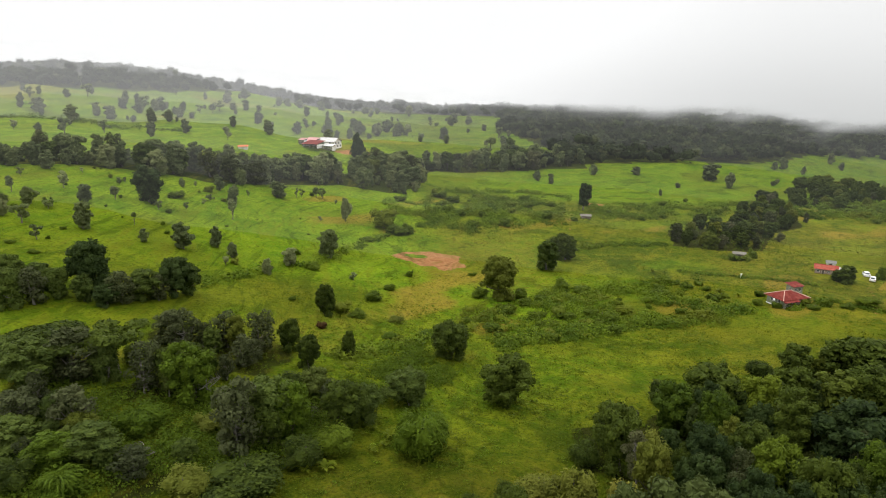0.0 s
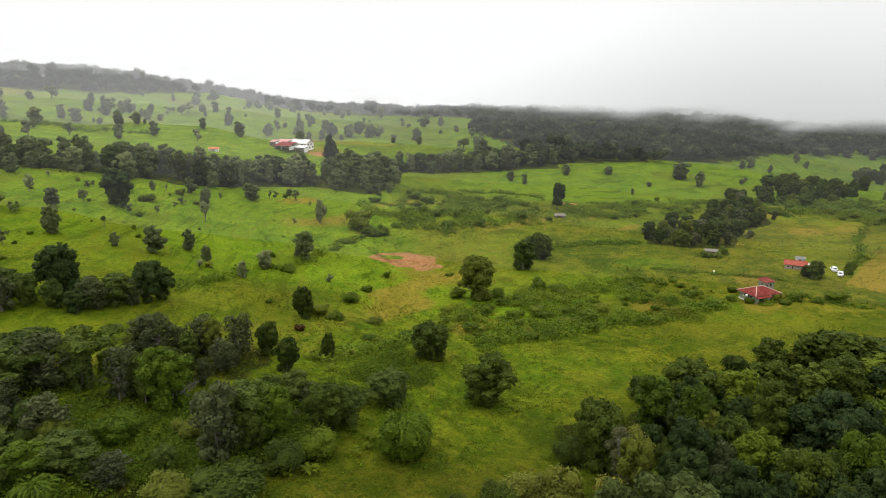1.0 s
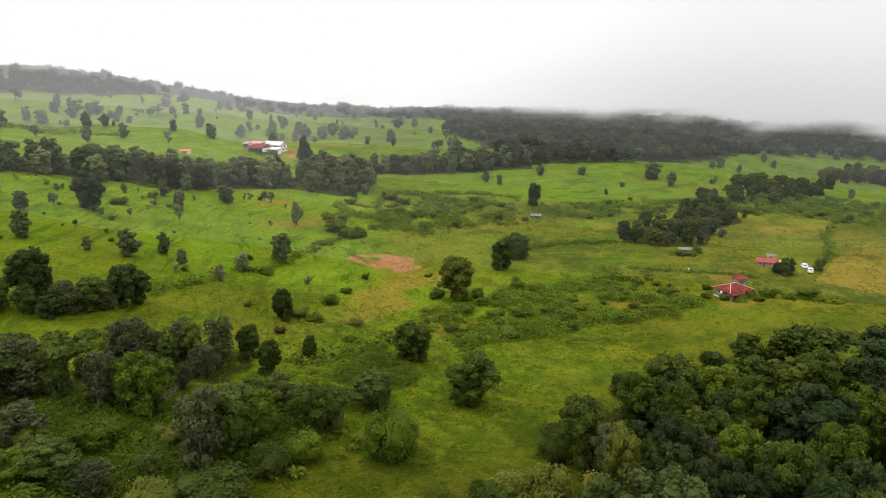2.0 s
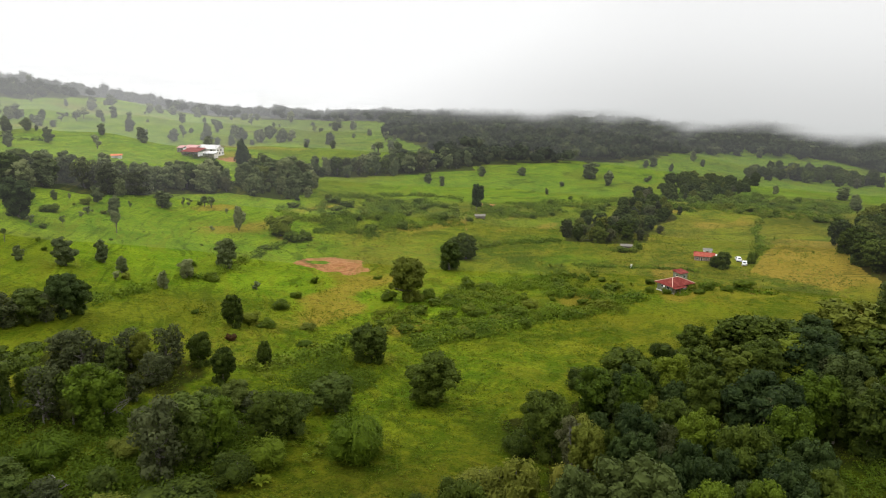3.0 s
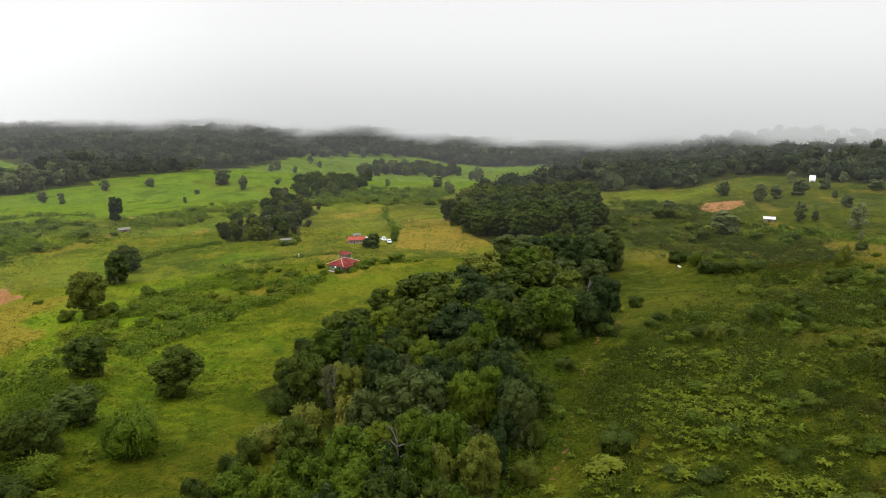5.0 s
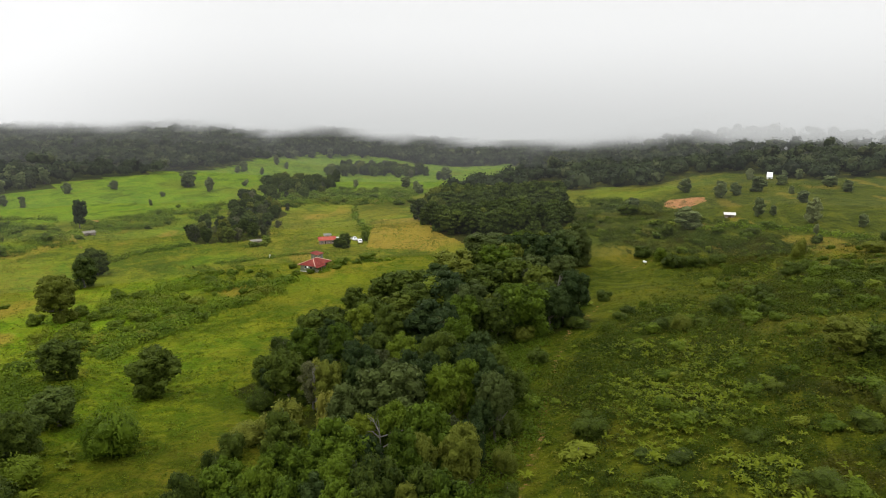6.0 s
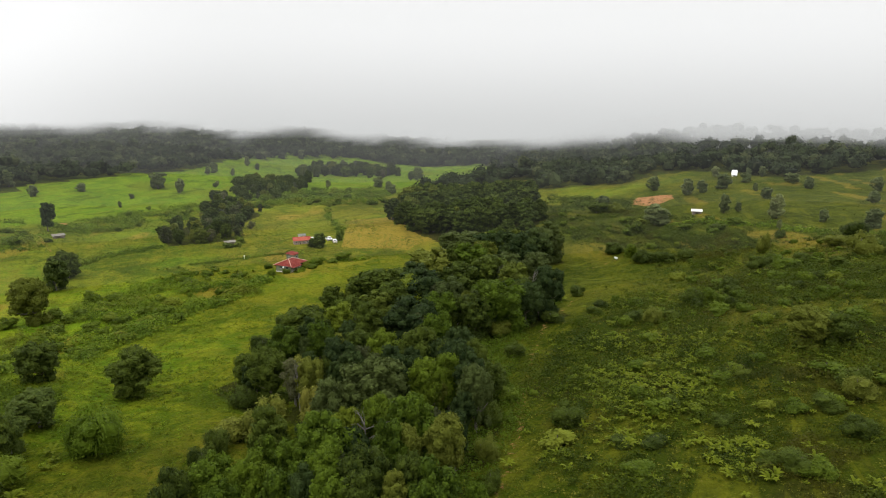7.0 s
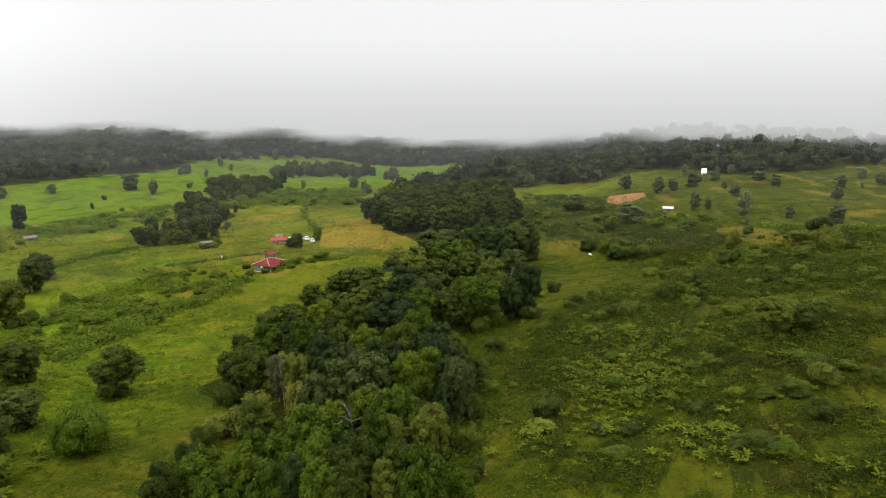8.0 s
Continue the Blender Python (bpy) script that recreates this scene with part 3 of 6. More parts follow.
SLOPE_BUSH = [
    (213.0, 127.6, 4.8, 9.2), (215.7, 120.3, 3.9, 6.8), (157.4, 90.4, 4.2, 6.2), (155.5, 83.8, 4.6, 5.1), (149.3, 76.3, 4.0, 6.5),
    (151.6, 71.5, 3.7, 6.5), (155.4, 66.6, 3.4, 5.8), (128.6, 57.7, 2.7, 4.2), (181.8, 95.1, 4.0, 4.6), (158.4, 46.7, 5.7, 3.9),
    (138.8, 42.0, 3.6, 5.5), (134.4, 35.2, 3.5, 5.7), (140.9, 32.3, 2.5, 4.8), (109.2, 25.9, 2.1, 3.3), (98.4, 42.2, 3.9, 4.5),
    (100.5, 39.1, 3.2, 3.8), (112.3, 39.4, 3.0, 4.3), (96.0, 33.4, 2.2, 3.2), (93.7, 60.1, 1.8, 3.1), (99.0, 59.4, 1.6, 1.7), (83.4, 43.5, 3.4, 3.8),
    (84.0, 48.2, 2.3, 3.7), (87.0, 41.3, 2.2, 3.0), (84.3, 24.0, 2.1, 2.6), (81.1, 10.6, 1.9, 2.4), (60.2, 6.4, 3.3, 3.9), (53.6, 7.6, 2.3, 4.0),
    (51.6, 10.7, 1.7, 2.7), (48.0, 3.2, 2.3, 3.6), (39.1, 7.3, 2.4, 4.1), (39.0, 9.9, 1.7, 3.0), (38.5, 5.1, 2.1, 3.4), (45.7, 17.5, 1.7, 2.7),
    (39.1, 22.9, 1.4, 3.4), (37.3, 26.3, 1.4, 3.0), (32.2, 21.6, 1.4, 3.7), (60.2, 19.9, 1.6, 2.6), (59.6, 22.7, 1.9, 2.0), (129.9, 22.7, 3.0, 4.3),
    (106.4, 15.4, 2.3, 3.7), (118.1, 25.1, 2.0, 3.4), (178.5, 48.3, 2.5, 3.9), (188.6, 69.5, 2.4, 5.5), (195.2, 66.6, 2.8, 5.5),
    (163.4, 30.8, 3.0, 7.2), (175.7, 28.3, 4.9, 6.6)]
EAST_WIDE = [
    (73.3, 14.7, 5.8, 6.1), (74.4, 11.8, 4.8, 5.2)]
RAVINE_FILL = [
    (38.8, 76.6, 9.0, 5.9), (32.5, 61.3, 10.0, 5.7), (15.6, 51.0, 9.0, 4.2), (9.5, 52.1, 9.0, 4.4), (14.8, 40.1, 9.0, 4.2), (11.0, 45.8, 9.0,
    3.9), (4.9, 53.6, 8.0, 4.3), (2.0, 42.7, 9.0, 3.8), (6.1, 33.9, 9.0, 3.9), (25.3, 42.5, 7.0, 3.6), (36.5, 53.4, 9.0, 5.1), (42.2, 61.2, 9.0,
    5.6), (63.5, 93.2, 9.0, 8.6), (81.9, 103.7, 9.0, 9.8), (107.5, 106.3, 10.0, 11.0), (100.0, 88.9, 10.0, 10.0), (78.0, 70.4, 9.0, 6.8),
    (112.0, 90.0, 9.0, 8.0), (74.4, 76.4, 9.0, 7.2), (71.6, 83.9, 9.0, 7.9), (116.0, 109.4, 9.0, 8.0), (124.7, 117.8, 9.0, 9.6), (131.7, 119.4,
    9.0, 8.8)]
RAVINE_SOUTH = [
    (48.3, 60.5, 10.0, 6.0), (44.3, 54.5, 9.0, 5.5), (37.9, 50.3, 9.0, 5.5), (41.5, 50.4, 7.0, 5.0), (40.5, 55.3, 10.0, 6.0)]
RAVINE_GAP = [
    (123.5, 128.5, 9.0, 7.5), (126.2, 123.8, 9.0, 7.5), (130.2, 120.5, 9.0, 7.5), (137.3, 119.9, 9.0, 7.5), (140.7, 115.5, 9.0, 7.5), (143.6, 111.7, 9.0, 7.5),
    (112.0, 113.9, 9.0, 7.5), (116.0, 109.6, 9.0, 7.5), (122.7, 108.5, 9.0, 7.5), (137.7, 103.0, 9.0, 7.5), (151.8, 127.7, 9.0, 7.5), (155.3, 122.2, 9.0, 7.5)]
RAVINE_EDGE = [
    (68.3, 67.8, 4.0, 5.6), (59.2, 58.3, 3.0, 4.1), (47.3, 53.3, 4.0, 4.2), (35.8, 45.3, 4.0, 3.7), (27.2, 39.4, 4.0, 3.3), (36.1, 101.3, 4.0,
    5.5), (18.7, 80.9, 4.0, 4.4), (7.8, 68.8, 4.0, 3.8), (3.4, 66.1, 4.0, 3.6), (78.6, 62.4, 3.0, 4.7), (102.6, 71.0, 3.0, 4.1), (76.0, 113.8,
    4.0, 5.7), (56.9, 112.2, 4.0, 5.2), (48.0, 110.7, 4.0, 4.9), (21.2, 34.0, 3.0, 2.6), (72.5, 114.2, 4.0, 5.6)]
UMBRELLA_TREES = [
    (-49.3, 95.5, 7.9, 8.9), (-57.3, 93.9, 7.1, 10.1), (-62.6, 96.5, 5.2, 6.9), (-37.9, 92.0, 8.0, 6.7)]
DEAD_TREES = [
    (-43.4, 90.6, 5.3, 2.1), (-36.1, 73.1, 3.4, 3.0), (-34.5, 91.2, 3.8, 4.5), (15.3, 48.0, 9.4, 6.0), (18.8, 45.2, 9.6, 5.0), (79.6, 69.4,
    11.0, 2.4), (23.4, 72.3, 8.4, 3.5)]
VINE_BUSHES = [
    (-2.9, 80.4, 7.3, 7.2), (-1.0, 83.0, 5.4, 4.6), (-4.8, 82.4, 4.6, 3.8), (-10.4, 124.6, 1.3, 3.3), (-2.7, 127.0, 2.0, 4.5)]
HOUSE_BUSHES = [
    (87.6, 157.2, 2.2, 4.1), (92.3, 155.1, 2.2, 3.5), (88.1, 152.9, 1.6, 3.2), (103.0, 156.7, 3.0, 6.0), (96.6, 153.7, 1.6, 3.2), (76.9, 157.8,
    1.9, 3.0), (80.5, 155.4, 1.9, 2.7), (109.1, 177.1, 4.0, 5.2), (108.1, 178.9, 2.8, 3.1), (120.7, 179.1, 4.7, 3.1), (80.7, 164.8, 2.0, 2.9),
    (89.7, 202.5, 2.4, 4.5), (92.8, 201.7, 2.1, 3.8), (96.8, 205.9, 2.8, 3.9)]
YARD_TREES = [
    (109.1, 177.1, 5.5, 5.8), (107.4, 177.6, 3.7, 3.4)]
RUSSET_BUSHES = [
    (-23.7, 125.3, 1.8, 2.2), (-61.7, 147.6, 1.0, 1.8), (68.8, 84.8, 1.2, 1.2)]
DRY_FIELD = [(116, 172), (126, 150), (150, 160), (176, 200), (158, 214), (138, 196)]

SIDE = 381
u = np.linspace(-1, 1, SIDE)
gx = 45 + 265 * u + 2700 * u ** 9
gy = 130 + 265 * u + 2700 * u ** 9
GX, GY = np.meshgrid(gx, gy)
GZ = land(GX, GY)
ground_mesh = bpy.data.meshes.new("ground")
idx = np.arange(SIDE * SIDE).reshape(SIDE, SIDE)
quads = np.stack([idx[:-1, :-1], idx[:-1, 1:], idx[1:, 1:], idx[1:, :-1]], -1).reshape(-1, 4)


def fill(me, verts, quads, smooth_faces=False):
    """Fill a mesh with quads from arrays."""
    me.vertices.add(len(verts))
    me.vertices.foreach_set("co", np.ascontiguousarray(verts, np.float32).ravel())
    me.loops.add(quads.size)
    me.loops.foreach_set("vertex_index", np.ascontiguousarray(quads, np.int32).ravel())
    me.polygons.add(len(quads))
    me.polygons.foreach_set("loop_start", np.arange(0, quads.size, quads.shape[1], dtype=np.int32))
    if smooth_faces:
        me.polygons.foreach_set("use_smooth", np.ones(len(quads), bool))
    me.update(calc_edges=True)
    return me


fill(ground_mesh, np.stack([GX, GY, GZ], -1).reshape(-1, 3), quads, True)
ground_mesh.materials.append(GROUND)
X, Y = GX.ravel(), GY.ravel()
wander = lattice(X / 30, Y / 30, 7) - 0.5
# lusher pasture, with its brighter daylight painted in
lush = smooth(Y + 40 * wander, 120, 175) * smooth(40 - X + 60 * wander - (Y - 190) * 0.15, 0, 50)
lush = np.maximum(lush, (0.62 + 0.5 * wander) * smooth(Y + 30 * wander, 290, 312))
meadow = smooth(Y + 40 * wander, 95, 125) * smooth(300 - Y + 30 * wander, 0, 25) * smooth(X + Y * 0.35 + 30 * wander, 20, 50) * smooth(190 - X, 0, 30)
meadow = np.maximum(meadow, 0.6 * smooth(Y + 30 * wander, 70, 100) * smooth(60 - X, 0, 30) * smooth(170 - Y, 0, 30))
lush = np.maximum(lush, 0.03 * smooth(X, 150, 200) * smooth(60 - np.abs(Y - 90), 0, 40))
lush = np.maximum(lush, (0.36 + 0.5 * wander) * smooth(Y + 30 * wander, 75, 110) * smooth(55 - X, 0, 40))
dry = 0.27 * smooth(X + 20 * wander, 60, 95) * smooth(Y, 120, 150) * smooth(300 - Y, 10, 50)
dry = np.maximum(dry, (0.14 + 0.5 * wander) * smooth(60 - Y, 0, 25) * smooth(X, 20, 45))
dry = np.maximum(dry, 0.25 * smooth(100 - Y, 0, 30) * smooth(30 - np.abs(X), 0, 20))
dry = np.maximum(dry, 0.30 * smooth(30 - np.abs(X - 15), 0, 20) * smooth(60 - np.abs(Y - 205), 0, 30))
# north of the track the painted shade; nearer, random darker patches
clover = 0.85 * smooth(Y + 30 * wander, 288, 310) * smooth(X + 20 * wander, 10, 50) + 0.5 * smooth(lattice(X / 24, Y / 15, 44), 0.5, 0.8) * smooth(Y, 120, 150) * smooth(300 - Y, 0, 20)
streak = lattice((X + Y) / 26, (X - Y) / 9, 41)
dry = np.maximum(dry, (0.52 * smooth(streak, 0.55, 0.8)) * smooth(X, 120, 170) * smooth(125 - Y, 0, 30))
dry = np.maximum(dry, 0.5 * smooth(lattice((X + Y) / 30, (X - Y) / 14, 42), 0.55, 0.85) * meadow)
dry = np.maximum(dry, 0.42 * smooth(lattice(X / 60, Y / 22, 43), 0.55, 0.85) * smooth(Y, 260, 320) * smooth(-X, -10, 20))
dry[inside(DRY_FIELD, X, Y)] = 0.75
bare = smooth(1.25 - np.hypot((X + 3.6) / 9.5, (Y - 192.5) / 9.0) + 0.5 * (lattice(X / 3, Y / 3, 9) - 0.5), 0, 0.5)
bare = bare * smooth(np.hypot((X + 8.0) / 3.6, (Y - 194.0) / 2.0) + 0.5 * (lattice(X / 2, Y / 2, 8) - 0.5), 0.7, 1.2)
bare = np.maximum(bare, smooth(1.2 - np.hypot((X - 245) / 13, (Y - 118) / 9) + 0.5 * (lattice(X / 4, Y / 4, 19) - 0.5), 0, 0.5))
bare = np.maximum(bare, smooth(1.2 - np.hypot((X + 50) / 12, (Y - 386) / 9), 0, 0.5))
bare = np.maximum(bare, 0.9 * smooth(1.2 - np.hypot((X - 66) / 5, (Y - 294) / 4) + 0.5 * (lattice(X / 3, Y / 3, 29) - 0.5), 0, 0.5))
bare = np.maximum(bare, (0.42 + 0.5 * wander) * smooth(3.0 - along(NORTH_TRACK, X, Y), 0, 2.0))
bare = np.maximum(bare, 0.42 * smooth(2.4 - along(YARD_TRACK, X, Y), 0, 1.8))
bare = np.maximum(bare, 0.44 * smooth(1.9 - along(RAVINE_TRACK, X, Y), 0, 1.5))
bare = np.maximum(bare, 0.45 * smooth(1.9 - along(UPPER_TRACK, X, Y), 0, 1.5))
bare = np.maximum(bare, 0.45 * smooth(2.2 - along(CREST_TRACK, X, Y), 0, 1.5))
bare = np.maximum(bare, 0.50 * smooth(1.8 - along(FOOT_TRACK, X, Y), 0, 1.5))
bare = np.maximum(bare, 0.50 * smooth(4.0 - along(FIELD_TRACK, X, Y), 0, 3))
# reach of the painted cloud shade east of the ravine, unevenly strong
rough = smooth(X - 0.9 * Y + 30 * wander, -30, 5) * smooth(X, 5, 35) * smooth(150 - Y, 0, 30) * (0.75 + 0.5 * (lattice(X / 18, Y / 11, 71) - 0.5))
# where the ground colour is darkened to look shaded: under the trees
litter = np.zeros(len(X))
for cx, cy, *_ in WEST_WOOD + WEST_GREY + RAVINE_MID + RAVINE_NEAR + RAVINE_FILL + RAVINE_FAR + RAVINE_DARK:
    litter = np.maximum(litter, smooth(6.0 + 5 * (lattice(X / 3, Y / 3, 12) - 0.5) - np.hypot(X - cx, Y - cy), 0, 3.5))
# in patches over the east slope too, as painted shade
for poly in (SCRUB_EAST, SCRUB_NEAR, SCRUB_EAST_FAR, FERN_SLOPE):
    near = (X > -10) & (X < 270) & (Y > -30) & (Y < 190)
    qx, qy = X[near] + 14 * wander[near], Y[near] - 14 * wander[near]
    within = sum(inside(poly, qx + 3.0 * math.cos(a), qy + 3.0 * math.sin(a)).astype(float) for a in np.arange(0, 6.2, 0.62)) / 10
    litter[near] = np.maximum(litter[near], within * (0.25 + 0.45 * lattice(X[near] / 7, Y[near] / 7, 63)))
# and fully below the closed woods
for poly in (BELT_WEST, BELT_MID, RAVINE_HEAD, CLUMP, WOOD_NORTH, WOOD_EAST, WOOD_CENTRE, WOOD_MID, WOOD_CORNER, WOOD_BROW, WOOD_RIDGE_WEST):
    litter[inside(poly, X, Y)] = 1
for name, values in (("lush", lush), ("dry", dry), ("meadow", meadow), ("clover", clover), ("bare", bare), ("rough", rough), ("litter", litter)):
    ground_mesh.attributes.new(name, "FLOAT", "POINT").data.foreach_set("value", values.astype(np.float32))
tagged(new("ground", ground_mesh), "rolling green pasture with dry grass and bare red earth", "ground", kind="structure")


# ---------------------------------------------------------------- mesh helpers
def ball(detail):
    bm = bmesh.new()
    bmesh.ops.create_icosphere(bm, subdivisions=detail, radius=1)
    v = np.array([p.co[:] for p in bm.verts])
    f = np.array([[p.index for p in q.verts] for q in bm.faces])
    bm.free()
    return v, f


BALL, BALL_FACES = ball(2)
TINY, TINY_FACES = ball(1)


class Soup:
    """Gathers pieces of one mesh."""

    def __init__(self):
        self.v, self.f, self.n = [], [], 0

    def add(self, v, f):
        v, f = np.asarray(v, float), np.asarray(f)
        if f.shape[1] == 3:
            f = np.concatenate([f, f[:, 2:]], 1)
        self.v.append(v), self.f.append(f + self.n)
        self.n += len(v)

    def mesh(self, name, material, smooth_faces=False):
        v, f = np.concatenate(self.v), np.concatenate(self.f)
        me = bpy.data.meshes.new(name)
        tri = f[:, 2] == f[:, 3]
        if tri.all():
            fill(me, v, f[:, :3], smooth_faces)
        elif not tri.any():
            fill(me, v, f, smooth_faces)
        else:
            me.from_pydata(v.tolist(), [], [row[:3] if t else row for row, t in zip(f.tolist(), tri)])
            if smooth_faces:
                me.polygons.foreach_set("use_smooth", np.ones(len(f), bool))
        me.materials.append(material)
        return me


def unit(v):
    return v / np.maximum(np.linalg.norm(v, axis=-1, keepdims=True), 1e-9)


def cards(rng, centre, normal, size, fold=0.35, long=1.5):
    """Folded leaf sprays, one four-cornered piece at each centre."""
    n = len(centre)
    nrm = unit(normal + rng.normal(0, 0.42, (n, 3)))
    side = unit(np.cross(nrm, rng.normal(0, 1, (n, 3))))
    up = np.cross(nrm, side)
    a, b = size[:, None] * 0.5, size[:, None] * 0.5 * long
    drop = nrm * size[:, None] * fold
    v = np.stack([centre - up * b, centre + side * a * rng.uniform(0.6, 1.2, (n, 1)) - drop, centre + up * b * rng.uniform(0.7, 1.1, (n, 1)), centre - side * a - drop * 0.6], 1)
    f = np.arange(n * 4).reshape(n, 4)
    return v.reshape(-1, 3), f


def tube(path, radii, sides=6):
    """A tapered limb along a path."""
    path, rings = np.asarray(path, float), []
    for i, (p, r) in enumerate(zip(path, radii)):
        d = unit(path[min(i + 1, len(path) - 1)] - path[max(i - 1, 0)])
        s = unit(np.cross(d, [0.31, 0.95, 0.07]))
        t = np.cross(d, s)
        a = np.linspace(0, 2 * np.pi, sides, endpoint=False)[:, None]
        rings.append(p + r * (np.cos(a) * s + np.sin(a) * t))
    f = [[i * sides + k, i * sides + (k + 1) % sides, (i + 1) * sides + (k + 1) % sides, (i + 1) * sides + k] for i in range(len(path) - 1) for k in range(sides)]
    return np.concatenate(rings), np.array(f)


def part(name, me, parent, label=""):
    ob = new(name, me)
    ob.parent = parent
    return tagged(ob, label)


# ---------------------------------------------------------------- trees
def crown_lumps(rng, kind, lumps=16):
    """Centres and radii of the leaf masses of a crown ten metres tall and eight wide."""
    if kind == "column":
        return [((rng.normal(0, 0.5), rng.normal(0, 0.5), z), (r, r, 1.5)) for z, r in ((1.6, 2.6), (2.6, 3.3), (3.8, 3.5), (5.0, 3.2), (6.2, 2.7), (7.3, 2.1), (8.3, 1.5), (9.1, 0.9))]
    if kind in ("bush", "creeper"):
        out = [((0, 0, 3.5), (2.6, 2.6, 3.6))]
        for k in range(9):
            a = rng.uniform(0, 6.28)
            d = rng.uniform(1.2, 2.6)
            out.append(((d * math.cos(a), d * math.sin(a), rng.uniform(2.0, 6.5)), (rng.uniform(1.2, 1.9),) * 2 + (rng.uniform(1.6, 3.0),)))
        return out
    if kind == "thin":
        return [((rng.normal(0, 1.3), rng.normal(0, 1.3), rng.uniform(3.5, 9.0)), (rng.uniform(0.9, 1.7),) * 2 + (rng.uniform(0.9, 1.5),)) for k in range(8)]
    if kind == "flat":
        return [((3.0 * rng.uniform(-1, 1), 3.0 * rng.uniform(-1, 1), rng.uniform(6.8, 9.0)), (rng.uniform(1.3, 2.0),) * 2 + (rng.uniform(0.6, 0.9),)) for k in range(11)]
    # a dome of leaf masses, fuller to one side, with a ragged skirt hanging below it
    tall = kind in ("open", "wispy")
    skew, phi, pull = rng.normal(0, 0.3, 2), rng.uniform(0, 6.28), rng.uniform(0.05, 0.3)
    out = [((skew[0], skew[1], 5.1), (1.7, 1.7, 2.8) if tall else (2.5, 2.5, 2.9))]
    count = rng.randint(20, 30) if tall else lumps
    for k in range(count):
        up = (-0.9 if tall else -0.62) + (1.86 if tall else 1.58) * (k + rng.uniform(0, 1)) / count
        a = k * 2.4 + rng.uniform(-0.6, 0.6)
        d = (2.35 if tall else 2.65) * math.sqrt(max(0.03, 1 - up * up * 0.94)) * rng.uniform(0.5 if tall else 0.7, 1.15) * (1 + pull * math.cos(a - phi))
        r = rng.uniform(0.5, 1.25) if tall else rng.uniform(0.55, 1.25)
        out.append(((skew[0] + d * math.cos(a), skew[1] + d * math.sin(a), (5.0 if tall else 5.6) + (3.8 if tall else 3.3) * up + rng.normal(0, 0.25)), (r, r, r * rng.uniform(0.65, 1.0))))
    for k in range(rng.randint(1, 5) if tall else rng.randint(5, 10)):
        a, d, r = k * 1.15 + rng.uniform(-0.4, 0.4), rng.uniform(0.8, 2.6), rng.uniform(0.6, 1.3)
        out.append(((d * math.cos(a), d * math.sin(a), rng.uniform(0.8, 3.0)), (r, r, r * rng.uniform(0.9, 1.5))))
    return out


def tree_meshes(seed, kind, leaf, bark, sprays, spray=0.62, fine=True):
    """Crown and trunk meshes of one kind of tree, ten metres tall and eight wide."""
    rng = np.random.RandomState(seed)
    lumps = crown_lumps(rng, kind, rng.randint(30, 44) if fine else rng.randint(9, 17))
    core_ball, core_faces = (BALL, BALL_FACES) if fine and kind != "open" else (TINY, TINY_FACES)
    soup = Soup()
    weight = np.array([r[0] * r[0] + r[0] * r[2] for _, r in lumps])
    share = np.maximum((weight / weight.sum() * sprays).astype(int), 12)
    for (c, r), n in zip(lumps, share):
        core = core_ball * (1 + rng.normal(0, 0.10, (len(core_ball), 1)))
        if kind not in ("thin", "flat", "wispy"):
            soup.add(core * np.array(r) * 0.74 + np.array(c), core_faces)
        d = unit(rng.normal(0, 1, (n, 3)) + (0, 0, 0.3))
        place = np.array(c) + d * np.array(r) * rng.uniform(0.74, 1.18, (n, 1))
        soup.add(*cards(rng, place, d + (0, 0, 0.12), spray * rng.uniform(0.55, 1.35, n)))
    if kind == "creeper":
        for k in range(260):
            a, z = rng.uniform(0, 6.28), rng.uniform(3.0, 8.6)
            out = np.array((math.cos(a), math.sin(a), 0.0))
            side = np.array((-out[1], out[0], 0.0))
            start, reach, w = out * rng.uniform(0.6, 2.4) + (0, 0, z), rng.uniform(0.8, 1.7), rng.uniform(0.06, 0.13)
            path = [start + out * reach * f + (0, 0, reach * (1.3 * f - 2.1 * f * f)) for f in (0.0, 0.3, 0.6, 0.85, 1.0)]
            strand = np.concatenate([[p - side * w * g - (0, 0, 0.06), p + side * w * g] for p, g in zip(path, (0.4, 1.0, 1.0, 0.7, 0.1))])
            soup.add(strand, [[2 * i, 2 * i + 1, 2 * i + 3, 2 * i + 2] for i in range(4)])
    crown = soup.mesh("crown", leaf)
    wood = Soup()
    lean = rng.normal(0, 0.35, 2)
    fork = 3.2 if kind not in ("bush",) else 1.2
    wood.add(*tube([(0, 0, -0.6), (0.04, 0, 0.5), (lean[0] * 0.5, lean[1] * 0.5, fork * 0.6), (lean[0], lean[1], fork), (lean[0] * 1.5, lean[1] * 1.5, 7.0)], [0.46, 0.34, 0.27, 0.24, 0.08], 7))
    for k in range(min(18 if kind == "wispy" else 8, len(lumps) - 1)):
        c = np.array(lumps[1 + k][0])
        start = np.array((lean[0], lean[1], fork * rng.uniform(0.75, 1.25)))
        mid = start * 0.45 + c * 0.55 + (0, 0, -0.4)
        wood.add(*tube([start, mid, c], [0.16, 0.11, 0.04], 5))
    return crown, wood.mesh("trunk", bark, True)


